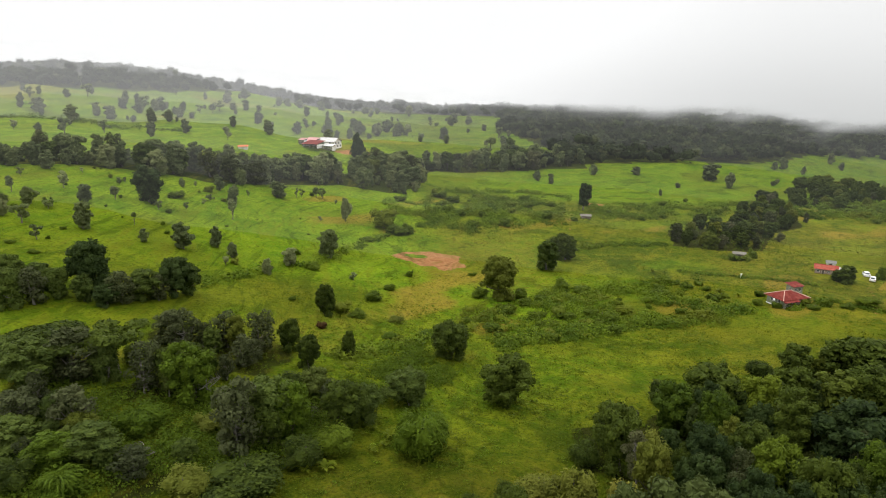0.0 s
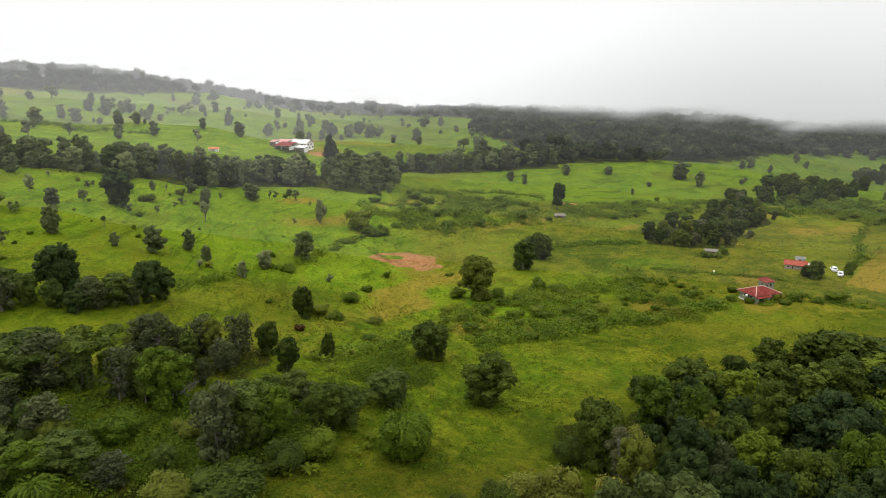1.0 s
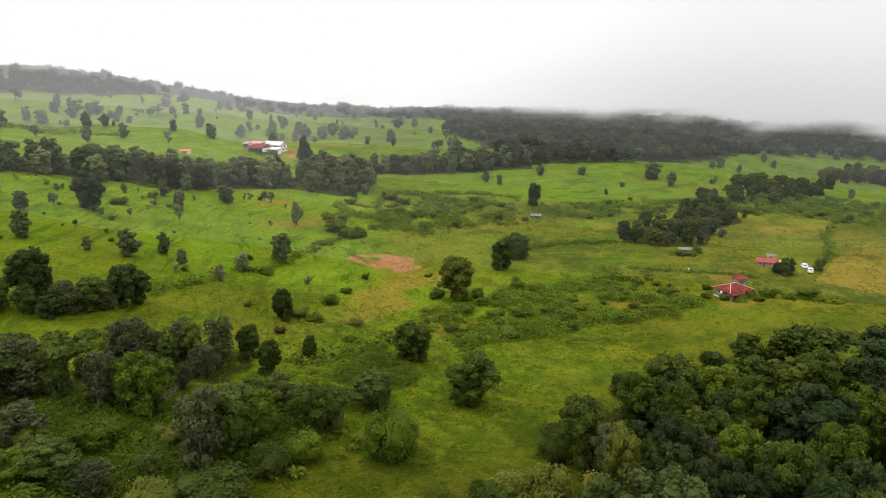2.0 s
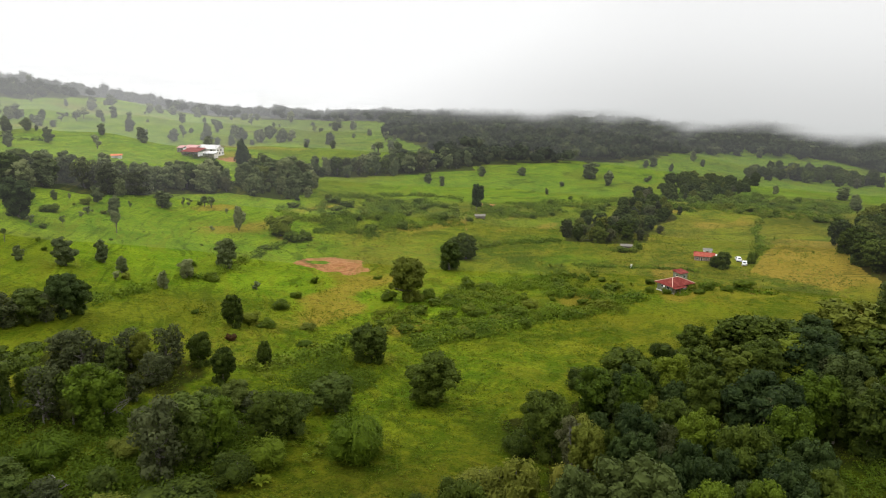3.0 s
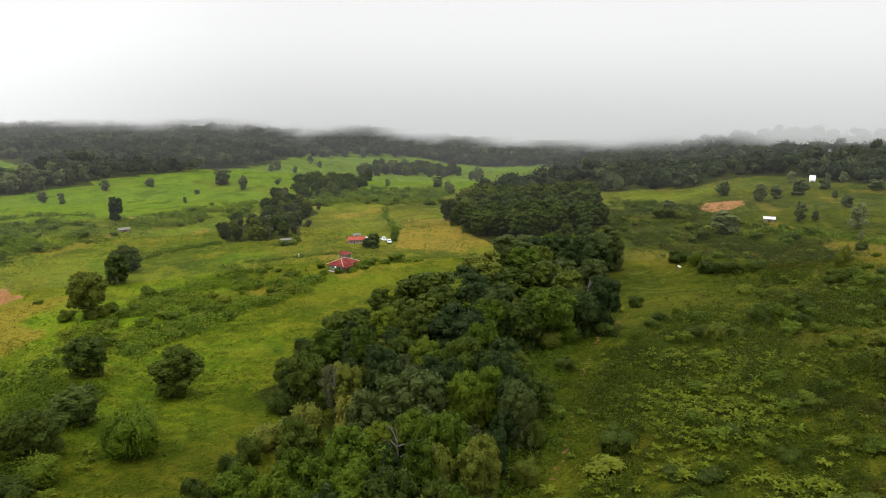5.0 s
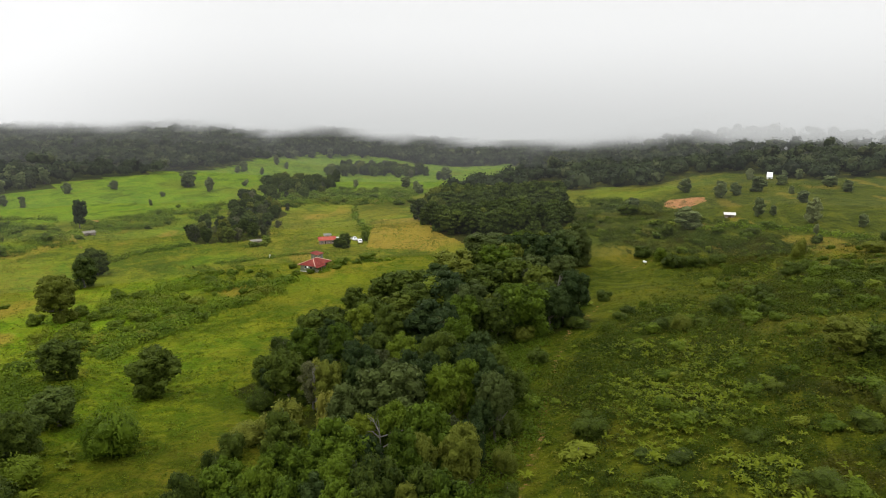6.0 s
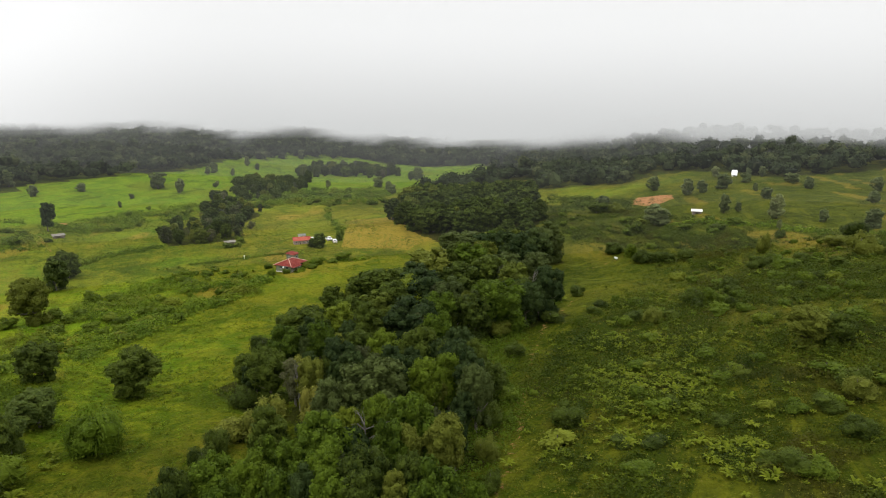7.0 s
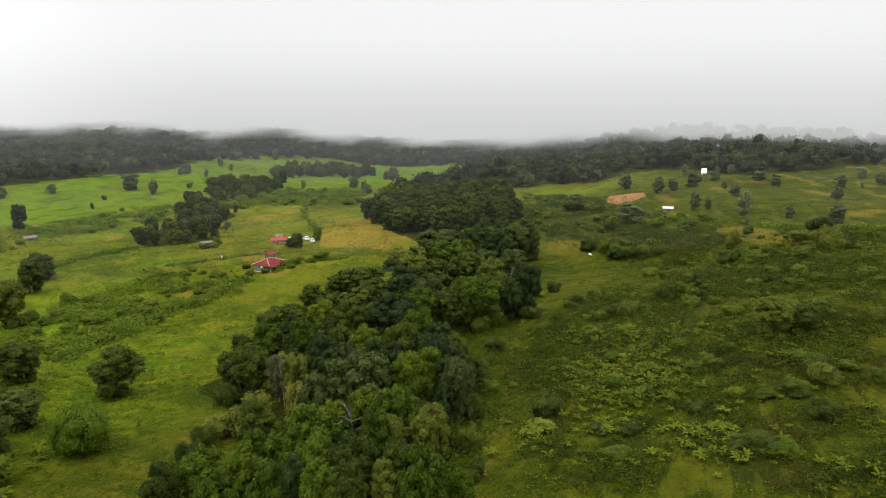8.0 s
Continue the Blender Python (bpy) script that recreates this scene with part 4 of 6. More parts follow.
class Kind:
    """Trees of one kind: a few different ones, then copies of them."""

    def __init__(self, name, label, shape, leaf, bark, sprays, variants, seed, spray=0.62, category="tree", fine=True, meshes=None, look=""):
        self.name, self.label, self.category = name, label, category
        self.meshes = meshes or [tree_meshes(seed + k, look or shape, leaf, bark, sprays, spray, fine) for k in range(variants)]
        self.made = [None] * variants
        self.count = 0
        self.rng = random.Random(seed)

    def plant(self, x, y, tall, wide, group="", label=""):
        k = self.count % len(self.meshes)
        self.count += 1
        m = pose(x, y, height(x, y) - 0.15 - 0.04 * tall, self.rng.uniform(-3, 3), self.rng.uniform(-3, 3), self.rng.uniform(0, 360))
        m = m @ Matrix.Diagonal((wide / 8, wide / 8, tall / 10, 1))
        if self.made[k] is None:
            root = new(self.name)
            crown, trunk = self.meshes[k]
            part("trunk", trunk, root), part("crown", crown, root)
            root.matrix_basis = m
            self.made[k] = root
            ob = root
        else:
            src = self.made[k]
            ob = copy_thing(src, m @ Matrix.Diagonal((*[1 / s for s in src.scale], 1)))
        # a slender tree keeps a rounded crown, carried higher on its trunk
        squash = min(1.0, 1.35 * (wide / 8) / (tall / 10))
        for child in ob.children:
            if child.name.startswith("crown"):
                child.matrix_basis = pose(0, 0, 10 * (1 - squash)) @ Matrix.Diagonal((1, 1, squash, 1))
        return tagged(ob, label or self.label, self.category, group)


BROAD = Kind("broadleaf_tree", "dense green broadleaf tree with a lumpy rounded crown", "broad", LEAF_FOREST, BARK, 5000, 5, 11, 0.34)
BRIGHT = Kind("broadleaf_tree", "yellow-green broadleaf tree with a full domed crown", "broad", LEAF_BRIGHT, BARK, 5000, 4, 31, 0.34)
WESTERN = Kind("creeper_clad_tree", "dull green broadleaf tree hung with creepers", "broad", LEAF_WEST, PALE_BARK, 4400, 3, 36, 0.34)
DARK = Kind("dark_broadleaf_tree", "dark green broadleaf tree with a deep shaded crown", "broad", LEAF_DARK, BARK, 4400, 3, 51, 0.34)
GREY = Kind("grey_green_tree", "grey-green tree with a thin dull crown", "broad", LEAF_GREY, PALE_BARK, 2600, 4, 71, 0.34, look="wispy")
MIDDLE = Kind("wood_edge_tree", "green broadleaf tree with a lumpy crown at a wood edge", "broad", LEAF_FOREST, BARK, 2400, 4, 41, 0.5)
FIELD = Kind("pasture_tree", "small dark green tree standing alone in pasture grass", "broad", LEAF_FIELD, BARK, 2000, 6, 91, 0.55, look="open")
BELT = Kind("woodland_tree", "dark green tree in a belt of woodland", "broad", LEAF_FOREST, BARK, 850, 4, 95, 0.85, meshes=MIDDLE.meshes)
SPARE = Kind("young_tree", "slender young tree with an open crown in pasture", "thin", LEAF_FIELD, BARK, 420, 4, 111, 0.8)
VALLEY = Kind("valley_tree", "dark green tree in the valley belt", "broad", LEAF_FOREST, BARK, 850, 6, 97, 0.85, meshes=FIELD.meshes)
HILL = Kind("hill_tree", "round dark tree on bright hill pasture", "broad", LEAF_FOREST, BARK, 850, 6, 99, 0.85, meshes=FIELD.meshes)
COLUMN = Kind("evergreen_tree", "tall dark evergreen tree with a dense tapering crown", "column", LEAF_DARK, BARK, 1800, 2, 131, 0.7)
BUSH = Kind("bush", "dense green bush growing in rough grass", "bush", LEAF_BUSH, BARK, 1500, 4, 151, 0.5, "bush")
THICKET = Kind("thicket", "thick tangled bush under the wood edge", "bush", LEAF_FOREST, BARK, 3200, 3, 156, 0.30, "bush")
UMBRELLA = Kind("umbrella_tree", "spreading flat-topped tree with a layered crown", "flat", LEAF_FOREST, BARK, 3600, 2, 161, 0.36)
SHRUB = Kind("shrub", "low rounded shrub in rank pasture", "bush", LEAF_BUSH, BARK, 520, 4, 166, 0.8, "shrub", fine=False)
PALE = Kind("pale_shrub", "pale yellowish shrub beside darker trees", "bush", LEAF_PALE, PALE_BARK, 2000, 2, 171, 0.45, "shrub")
VINE = Kind("creeper_bush", "bush smothered in drooping yellow-green creeper", "bush", LEAF_VINE, BARK, 2600, 2, 176, 0.32, "bush", look="creeper")
RUSSET = Kind("russet_bush", "small russet brown bush in the meadow", "bush", LEAF_RED, BARK, 500, 1, 181, 0.9, "bush")



def plant_all(kinds, rows, group, grow=1.0):
    kinds = kinds if isinstance(kinds, tuple) else (kinds,)
    for k, (x, y, tall, wide) in enumerate(rows):
        kinds[k % len(kinds)].plant(x, y, tall * grow, wide * grow, group)


plant_all(FIELD, FIELD_OPEN, "trees of the west field", 1.08)
plant_all(COLUMN, FIELD_DARK, "tall evergreens", 1.05)
plant_all(DARK, FIELD_TALL, "tall dark trees of the field", 1.06)
plant_all(SPARE, FIELD_THIN, "young trees of the west field", 1.1)
plant_all(BUSH, FIELD_BUSH, "bushes of the meadow", 1.05)
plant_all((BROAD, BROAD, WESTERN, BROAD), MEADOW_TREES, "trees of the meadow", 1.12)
plant_all(FIELD, PASTURE_TREES, "trees of the north pasture", 1.1)
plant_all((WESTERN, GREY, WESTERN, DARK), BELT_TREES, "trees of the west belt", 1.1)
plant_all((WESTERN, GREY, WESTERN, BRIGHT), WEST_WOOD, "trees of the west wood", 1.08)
plant_all(GREY, WEST_GREY, "grey trees of the west wood", 1.08)
plant_all((THICKET, VINE, THICKET), WEST_BUSH, "bushes of the west wood", 1.1)
plant_all((MIDDLE, MIDDLE, BRIGHT, MIDDLE, DARK), RAVINE_FAR, "trees of the ravine wood", 1.1)
plant_all(DARK, RAVINE_DARK, "dark trees of the ravine wood", 1.1)
plant_all((BROAD, BRIGHT, BROAD, DARK, BRIGHT), RAVINE_MID, "trees of the ravine wood", 1.1)
plant_all((BRIGHT, BROAD, BRIGHT), RAVINE_NEAR, "bright trees of the ravine wood", 1.12)
plant_all(PALE, RAVINE_PALE, "pale shrubs of the ravine wood", 1.1)
plant_all(FIELD, EAST_TREES, "trees of the east hill", 1.08)
plant_all(FIELD, [(325.0, 121.0, 6.5, 6.0), (327.5, 105.5, 5.5, 5.5), (334.0, 100.5, 6.0, 5.5)], "trees by the greenhouse")
plant_all(BUSH, [(324.5, 114.5, 1.3, 2.4), (325.5, 110.6, 1.0, 2.0)], "bushes by the greenhouse")
plant_all(THICKET, EAST_BUSH, "bushes of the east slope", 1.1)
plant_all((THICKET, THICKET, THICKET, BUSH), SLOPE_BUSH, "bushes of the rough slope", 1.15)
plant_all(BROAD, EAST_WIDE, "wide tree of the east slope", 1.2)
plant_all((BROAD, DARK, BRIGHT, DARK), RAVINE_FILL, "trees of the ravine wood", 1.1)
plant_all((MIDDLE, DARK, MIDDLE, BROAD), RAVINE_GAP, "trees of the ravine wood", 1.05)
plant_all((DARK, BROAD), RAVINE_SOUTH, "trees of the ravine wood", 1.05)
plant_all(THICKET, RAVINE_EDGE, "bushes along the ravine wood", 1.1)
plant_all(UMBRELLA, UMBRELLA_TREES, "spreading trees of the west wood", 1.05)
plant_all(VINE, VINE_BUSHES, "creeper bushes", 1.05)
plant_all(MIDDLE, YARD_TREES, "trees in the yard", 1.0)
plant_all(BUSH, HOUSE_BUSHES, "bushes round the houses", 1.1)
plant_all(RUSSET, RUSSET_BUSHES, "russet bushes", 1.1)


def between(rows, reach, seed):
    """Smaller trees in the gaps between neighbours."""
    rng, out = random.Random(seed), []
    for k, (x, y, tall, wide) in enumerate(rows):
        for x2, y2, tall2, wide2 in sorted(rows[:k] + rows[k + 1:], key=lambda r: math.hypot(r[0] - x, r[1] - y))[:3]:
            px, py = (x + x2) / 2 + rng.uniform(-1, 1), (y + y2) / 2 + rng.uniform(-1, 1)
            if math.hypot(x - x2, y - y2) < reach and all(math.hypot(px - r[0], py - r[1]) > 2.4 for r in rows + out):
                out.append((px, py, min(tall, tall2) * rng.uniform(0.78, 1.05), min(5.5, (wide + wide2) / 2 * rng.uniform(0.45, 0.75))))
    return out


# mostly dark kinds: their leaf colour stands in for shade between crowns
plant_all((DARK, BROAD, DARK, GREY), between(RAVINE_MID + RAVINE_FILL + RAVINE_FAR + RAVINE_DARK, 14, 3), "smaller trees of the ravine wood")
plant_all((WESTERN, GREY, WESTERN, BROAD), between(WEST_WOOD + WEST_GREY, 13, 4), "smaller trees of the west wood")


def dead_tree(x, y, tall, wide, seed):
    """A leafless grey tree: trunk, boughs and twigs."""
    rng = np.random.RandomState(seed)
    root = new("dead_tree")
    root.matrix_basis = pose(x, y, height(x, y) - 0.2, 0, 0, rng.uniform(0, 360))
    bend = rng.normal(0, 0.05 * tall, 2)
    top = np.array((bend[0], bend[1], tall))
    trunk = Soup()
    trunk.add(*tube([(0, 0, 0), (bend[0] * 0.2, bend[1] * 0.2, tall * 0.4), (bend[0] * 0.6, bend[1] * 0.6, tall * 0.75), top], [0.17, 0.12, 0.07, 0.02], 7))
    part("trunk", trunk.mesh("trunk", PALE_BARK, True), root)
    for k in range(7):
        s = rng.uniform(0.45, 0.92)
        start = np.array((bend[0] * s * s, bend[1] * s * s, tall * s))
        a = rng.uniform(0, 6.28)
        reach = wide * rng.uniform(0.35, 0.62) * (1.25 - s * 0.5)
        tip = start + (reach * math.cos(a), reach * math.sin(a), tall * rng.uniform(0.03, 0.16))
        mid = (start + tip) / 2 + rng.normal(0, 0.12, 3)
        bough = Soup()
        bough.add(*tube([start, mid, tip], [0.09, 0.065, 0.02], 5))
        for j in range(5):
            f = rng.uniform(0.35, 0.95)
            p = start * (1 - f) + tip * f
            q = p + rng.normal(0, reach * 0.22, 3) + (0, 0, reach * 0.12)
            bough.add(*tube([p, (p + q) / 2 + rng.normal(0, 0.05, 3), q], [0.04, 0.03, 0.012], 4))
        part("bough", bough.mesh("bough", PALE_BARK, True), root)
    return tagged(root, "bleached leafless dead tree among green crowns", "dead tree", "dead trees")


for k, (x, y, tall, wide) in enumerate(DEAD_TREES):
    dead_tree(x, y, tall * 0.97, wide, 600 + k)


def scatter(poly, gap, rng, jitter=0.42, ragged=12.0):
    """Places in a polygon, roughly evenly spaced."""
    px, py = [p[0] for p in poly], [p[1] for p in poly]
    a, b = np.meshgrid(np.arange(min(px), max(px), gap), np.arange(min(py), max(py), gap * 0.87))
    a = a + (np.arange(a.shape[0]) % 2)[:, None] * gap / 2
    a, b = a + rng.uniform(-jitter, jitter, a.shape) * gap, b + rng.uniform(-jitter, jitter, b.shape) * gap
    ok = inside(poly, a + (lattice(a / 11, b / 11, 31) - 0.5) * ragged, b + (lattice(a / 11, b / 11, 32) - 0.5) * ragged)
    return a[ok], b[ok]


rng = np.random.RandomState(5)
for poly, gap, kind, low, high, group in (
    (BELT_WEST, 7.2, VALLEY, 4, 12.5, "trees of the valley belt"),
    (BELT_MID, 8.0, VALLEY, 5, 13, "trees of the valley belt"),
    (CLUMP, 6.4, BELT, 3.5, 7.0, "trees of the meadow clump"),
    (CLUMP_EAST, 7.0, BELT, 3.5, 7, "trees of the meadow clump"),
    (BELT_EAST, 10.0, BELT, 7, 10, "trees of the east belt"),
    (RAVINE_HEAD, 9.0, MIDDLE, 8, 12, "trees of the ravine wood"),
    (HEDGE, 7.5, BELT, 4.5, 8, "trees of the hedge"),
):
    for x, y in zip(*scatter(poly, gap, rng)):
        tall = rng.uniform(low, high)
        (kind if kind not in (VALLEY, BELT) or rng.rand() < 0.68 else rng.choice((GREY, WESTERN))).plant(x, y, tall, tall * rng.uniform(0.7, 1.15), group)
for poly, gap, low, high, group in (
    (SCRUB_MEADOW, 4.6, 1.0, 2.8, "shrubs of the meadow"),
    (SCRUB_NORTH, 9.0, 1.4, 3.6, "shrubs below the woodland"),
    (SCRUB_TRACK, 11.0, 1.2, 3.2, "shrubs beside the track"),
    (SCRUB_PADDOCK, 9.0, 1.2, 3.6, "shrubs behind the paddock"),
    (SCRUB_EAST, 7.5, 0.9, 2.8, "shrubs of the slope"),
    (SCRUB_EAST_FAR, 10.0, 1.0, 3.0, "shrubs under the hill"),
):
    for x, y in zip(*scatter(poly, gap, rng, 0.7)):
        if rng.rand() < 0.75:
            tall = rng.uniform(low, high)
            SHRUB.plant(x, y, tall, tall * rng.uniform(1.2, 1.9), group)
for x, y in zip(*scatter([(-150, 205), (-62, 118), (-22, 150), (-15, 235), (-70, 262)], 11, rng, 0.95)):
    if rng.rand() < 0.42 and math.hypot(x + 3.6, y - 192.5) > 14:
        tall = rng.uniform(0.8, 2.6)
        (SHRUB if tall < 1.9 else SPARE).plant(x, y, tall, tall * rng.uniform(0.8, 1.5), "shrubs of the west field")
for x, y in zip(*scatter(PASTURE_NORTHWEST, 12, rng, 0.95)):
    if rng.rand() < 0.13 + 0.8 * smooth(lattice(x / 60, y / 26, 21), 0.55, 0.88):
        tall = rng.uniform(3.0, 10.5)
        (HILL if rng.rand() < 0.75 else SPARE).plant(x, y, tall, tall * rng.uniform(0.7, 1.15), "trees of the hill pasture")


# ---------------------------------------------------------------- far woods, scrub and grass
def far_wood(name, poly, gap, seed):
    rng = np.random.RandomState(seed)
    xs, ys = scatter(poly, gap, rng)
    zs = land(xs, ys)
    soup, tints = Soup(), []
    for x, y, z in zip(xs, ys, zs):
        tall, wide = rng.uniform(5, 14), rng.uniform(3.0, 6.2)
        if rng.rand() < 0.08:
            tall, wide = tall * 1.45, wide * 1.15
        start, tint = soup.n, rng.uniform(0, 1)
        for k in range(2):
            off = rng.normal(0, wide * 0.33, 2)
            c = np.array((x + off[0], y + off[1], z + tall * rng.uniform(0.34, 0.52)))
            r = np.array((wide * rng.uniform(0.65, 1.0), wide * rng.uniform(0.65, 1.0), wide * rng.uniform(0.55, 0.85)))
            soup.add(TINY * (1 + rng.normal(0, 0.14, (len(TINY), 1))) * r * 0.78 + c, TINY_FACES)
            d = unit(rng.normal(0, 1, (40, 3)) + (0, -0.2, 0.5))
            soup.add(*cards(rng, c + d * r * rng.uniform(0.72, 1.15, (40, 1)), d, rng.uniform(0.6, 1.6, 40), long=1.2))
        tints.append(np.full(soup.n - start, tint))
    me = soup.mesh(name, LEAF_FAR)
    me.attributes.new("tint", "FLOAT", "POINT").data.foreach_set("value", np.concatenate(tints).astype(np.float32))
    return tagged(new(name, me), "dense dark green woodland under low cloud", "woodland", kind="stuff")


far_wood("ridge_wood", WOOD_RIDGE_WEST, 11, 201)
far_wood("north_wood", WOOD_NORTH, 9, 202)
far_wood("centre_wood", WOOD_CENTRE, 10, 203)
far_wood("mid_wood", WOOD_MID, 8, 204)
far_wood("saddle_wood", WOOD_SADDLE, 9, 208)
far_wood("east_wood", WOOD_EAST, 10, 205)
far_wood("corner_wood", WOOD_CORNER, 8, 206)
far_wood("brow_wood", WOOD_BROW, 8, 207)


def patches_of(poly, gap, seed, keep, patch, ragged, rng):
    """Places in patches with ragged edges over a stretch of ground, and how thickly each is grown."""
    px, py = [p[0] for p in poly], [p[1] for p in poly]
    lo, hi = (min(px) - ragged, min(py) - ragged), (max(px) + ragged, max(py) + ragged)
    xs, ys = scatter([lo, (hi[0], lo[1]), hi, (lo[0], hi[1])], gap, rng, 0.9, 0.0)
    wx = (lattice(xs / 9, ys / 9, seed + 5) - 0.5) * 2 * ragged + rng.normal(0, ragged * 0.2, len(xs))
    wy = (lattice(xs / 9, ys / 9, seed + 6) - 0.5) * 2 * ragged + rng.normal(0, ragged * 0.2, len(xs))
    thick = lattice(xs / patch, ys / patch, seed) * 0.55 + lattice(xs / patch * 3.1, ys / patch * 3.1, seed + 1) * 0.3 + rng.uniform(0, 0.15, len(xs))
    ok = inside(poly, xs + wx, ys + wy) & (thick > 1 - keep) & (np.hypot((xs + 3.6) / 10, (ys - 192.5) / 9) > 1)
    return xs[ok], ys[ok], thick[ok]


def ferns(name, poly, gap, low, high, label, seed, keep, patch, fronds=11):
    """Clumps of arching fronds."""
    rng = np.random.RandomState(seed)
    xs, ys, thick = patches_of(poly, gap, seed, keep, patch, 6.0, rng)
    n = len(xs)
    r = low + (high - low) * rng.uniform(0, 1, n) ** 1.3
    a = rng.uniform(0, 6.28, (n, 1)) + np.arange(fronds) * 6.283 / fronds + rng.normal(0, 0.22, (n, fronds))
    reach = r[:, None] * rng.uniform(0.65, 1.2, (n, fronds))
    rise = rng.uniform(0.75, 1.5, (n, fronds))
    side = np.stack([-np.sin(a), np.cos(a), np.zeros_like(a)], -1)
    out = np.stack([np.cos(a), np.sin(a), np.zeros_like(a)], -1)
    base = np.stack([xs, ys, land(xs, ys)], -1)[:, None]
    rows = []
    for f, w in ((0.05, 0.05), (0.4, 0.17), (0.75, 0.13), (1.0, 0.01)):
        spine = base + out * (reach * f)[..., None] + np.array((0, 0, 1.0)) * (reach * (rise * f * (1.55 - f * 1.15)) + 0.15)[..., None]
        half = side * (reach * w)[..., None]
        rows += [spine - half - (0, 0, 0.02), spine + half]
    v = np.stack(rows, 2).reshape(-1, 3)
    k = np.arange(n * fronds)[:, None, None] * 8
    quads = (k + np.array([[0, 1, 3, 2], [2, 3, 5, 4], [4, 5, 7, 6]])[None]).reshape(-1, 4)
    me = fill(bpy.data.meshes.new(name), v, quads)
    me.materials.append(LEAF_FERN)
    return tagged(new(name, me), label, "bracken", kind="stuff")


def undergrowth(name, poly, gap, low, high, material, label, seed, keep=1.0, patch=14.0, sprays=30, ragged=6.0, leaf=0.46, long=1.5, most=0.34):
    """Low clumps of leaves over a stretch of ground, in patches with ragged edges."""
    rng = np.random.RandomState(seed)
    xs, ys, thick = patches_of(poly, gap, seed, keep, patch, ragged, rng)
    r = low + (high - low) * rng.uniform(0, 1, len(xs)) ** 2.2 * (0.5 + smooth(thick, 1 - keep, 1.15 - keep))
    base = np.stack([xs, ys, land(xs, ys)], -1)
    d = unit(rng.normal(0, 1, (len(xs), sprays, 3)) * (1, 1, 0.8) + (0, 0, 0.5))
    d[..., 2] = np.abs(d[..., 2])
    place = base[:, None] + d * r[:, None, None] * rng.uniform(0.5, 1.12, (len(xs), sprays, 1)) * (1, 1, 0.85)
    size = (np.minimum(r[:, None] * leaf, most) * rng.uniform(0.35, 0.8, (len(xs), sprays))).ravel()
    me = fill(bpy.data.meshes.new(name), *cards(rng, place.reshape(-1, 3), d.reshape(-1, 3) + (0, 0, 0.4), size, long=long))
    tint = np.repeat(rng.uniform(0, 1, len(xs)) ** 1.3, sprays * 4)
    me.attributes.new("tint", "FLOAT", "POINT").data.foreach_set("value", tint.astype(np.float32))
    me.materials.append(material)
    return tagged(new(name, me), label, "undergrowth", kind="stuff")


def strip(line, wide):
    """A band along a line."""
    left, right = [], []
    for i, (x, y) in enumerate(line):
        a, c = line[max(i - 1, 0)], line[min(i + 1, len(line) - 1)]
        n = Vector((a[1] - c[1], c[0] - a[0])).normalized() * wide / 2
        left.append((x + n.x, y + n.y)), right.append((x - n.x, y - n.y))
    return left + right[::-1]


for name, poly, gap, low, high, material, label, seed, keep, patch in (
    ("meadow_scrub", SCRUB_MEADOW, 1.25, 0.35, 2.3, LEAF_RANK, "rank green scrub in the meadow", 301, 0.54, 9),
    ("north_scrub", SCRUB_NORTH, 1.8, 0.5, 2.8, LEAF_RANK, "rank green scrub below the woodland", 302, 0.55, 10),
    ("track_scrub", SCRUB_TRACK, 1.8, 0.5, 2.8, LEAF_RANK, "low scrub beside the red track", 303, 0.54, 10),
    ("paddock_scrub", SCRUB_PADDOCK, 1.9, 0.4, 2.2, LEAF_RANK, "rank green scrub behind the paddock", 313, 0.6, 10),
    ("slope_scrub", SCRUB_EAST, 1.35, 0.3, 2.05, LEAF_SHADED_SCRUB, "dense low scrub over the slope", 304, 0.65, 15),
    ("upper_scrub", SCRUB_EAST_FAR, 1.7, 0.4, 1.9, LEAF_SHADED_SCRUB, "dense low scrub under the hill", 305, 0.64, 12),
    ("bank_scrub", SCRUB_NEAR, 0.75, 0.18, 1.0, LEAF_SHADED_SCRUB, "low scrub and weeds on the bank", 306, 0.64, 6),
    ("wood_scrub", SCRUB_WEST, 0.9, 0.35, 1.9, LEAF_VINE, "tangled creepers between the trees", 307, 0.72, 8),
):
    undergrowth(name, poly, gap, low, high, material, label, seed, keep, patch, 90, leaf=0.25 if high < 2.1 else 0.32, most=0.5 if high > 2.1 else 0.34)
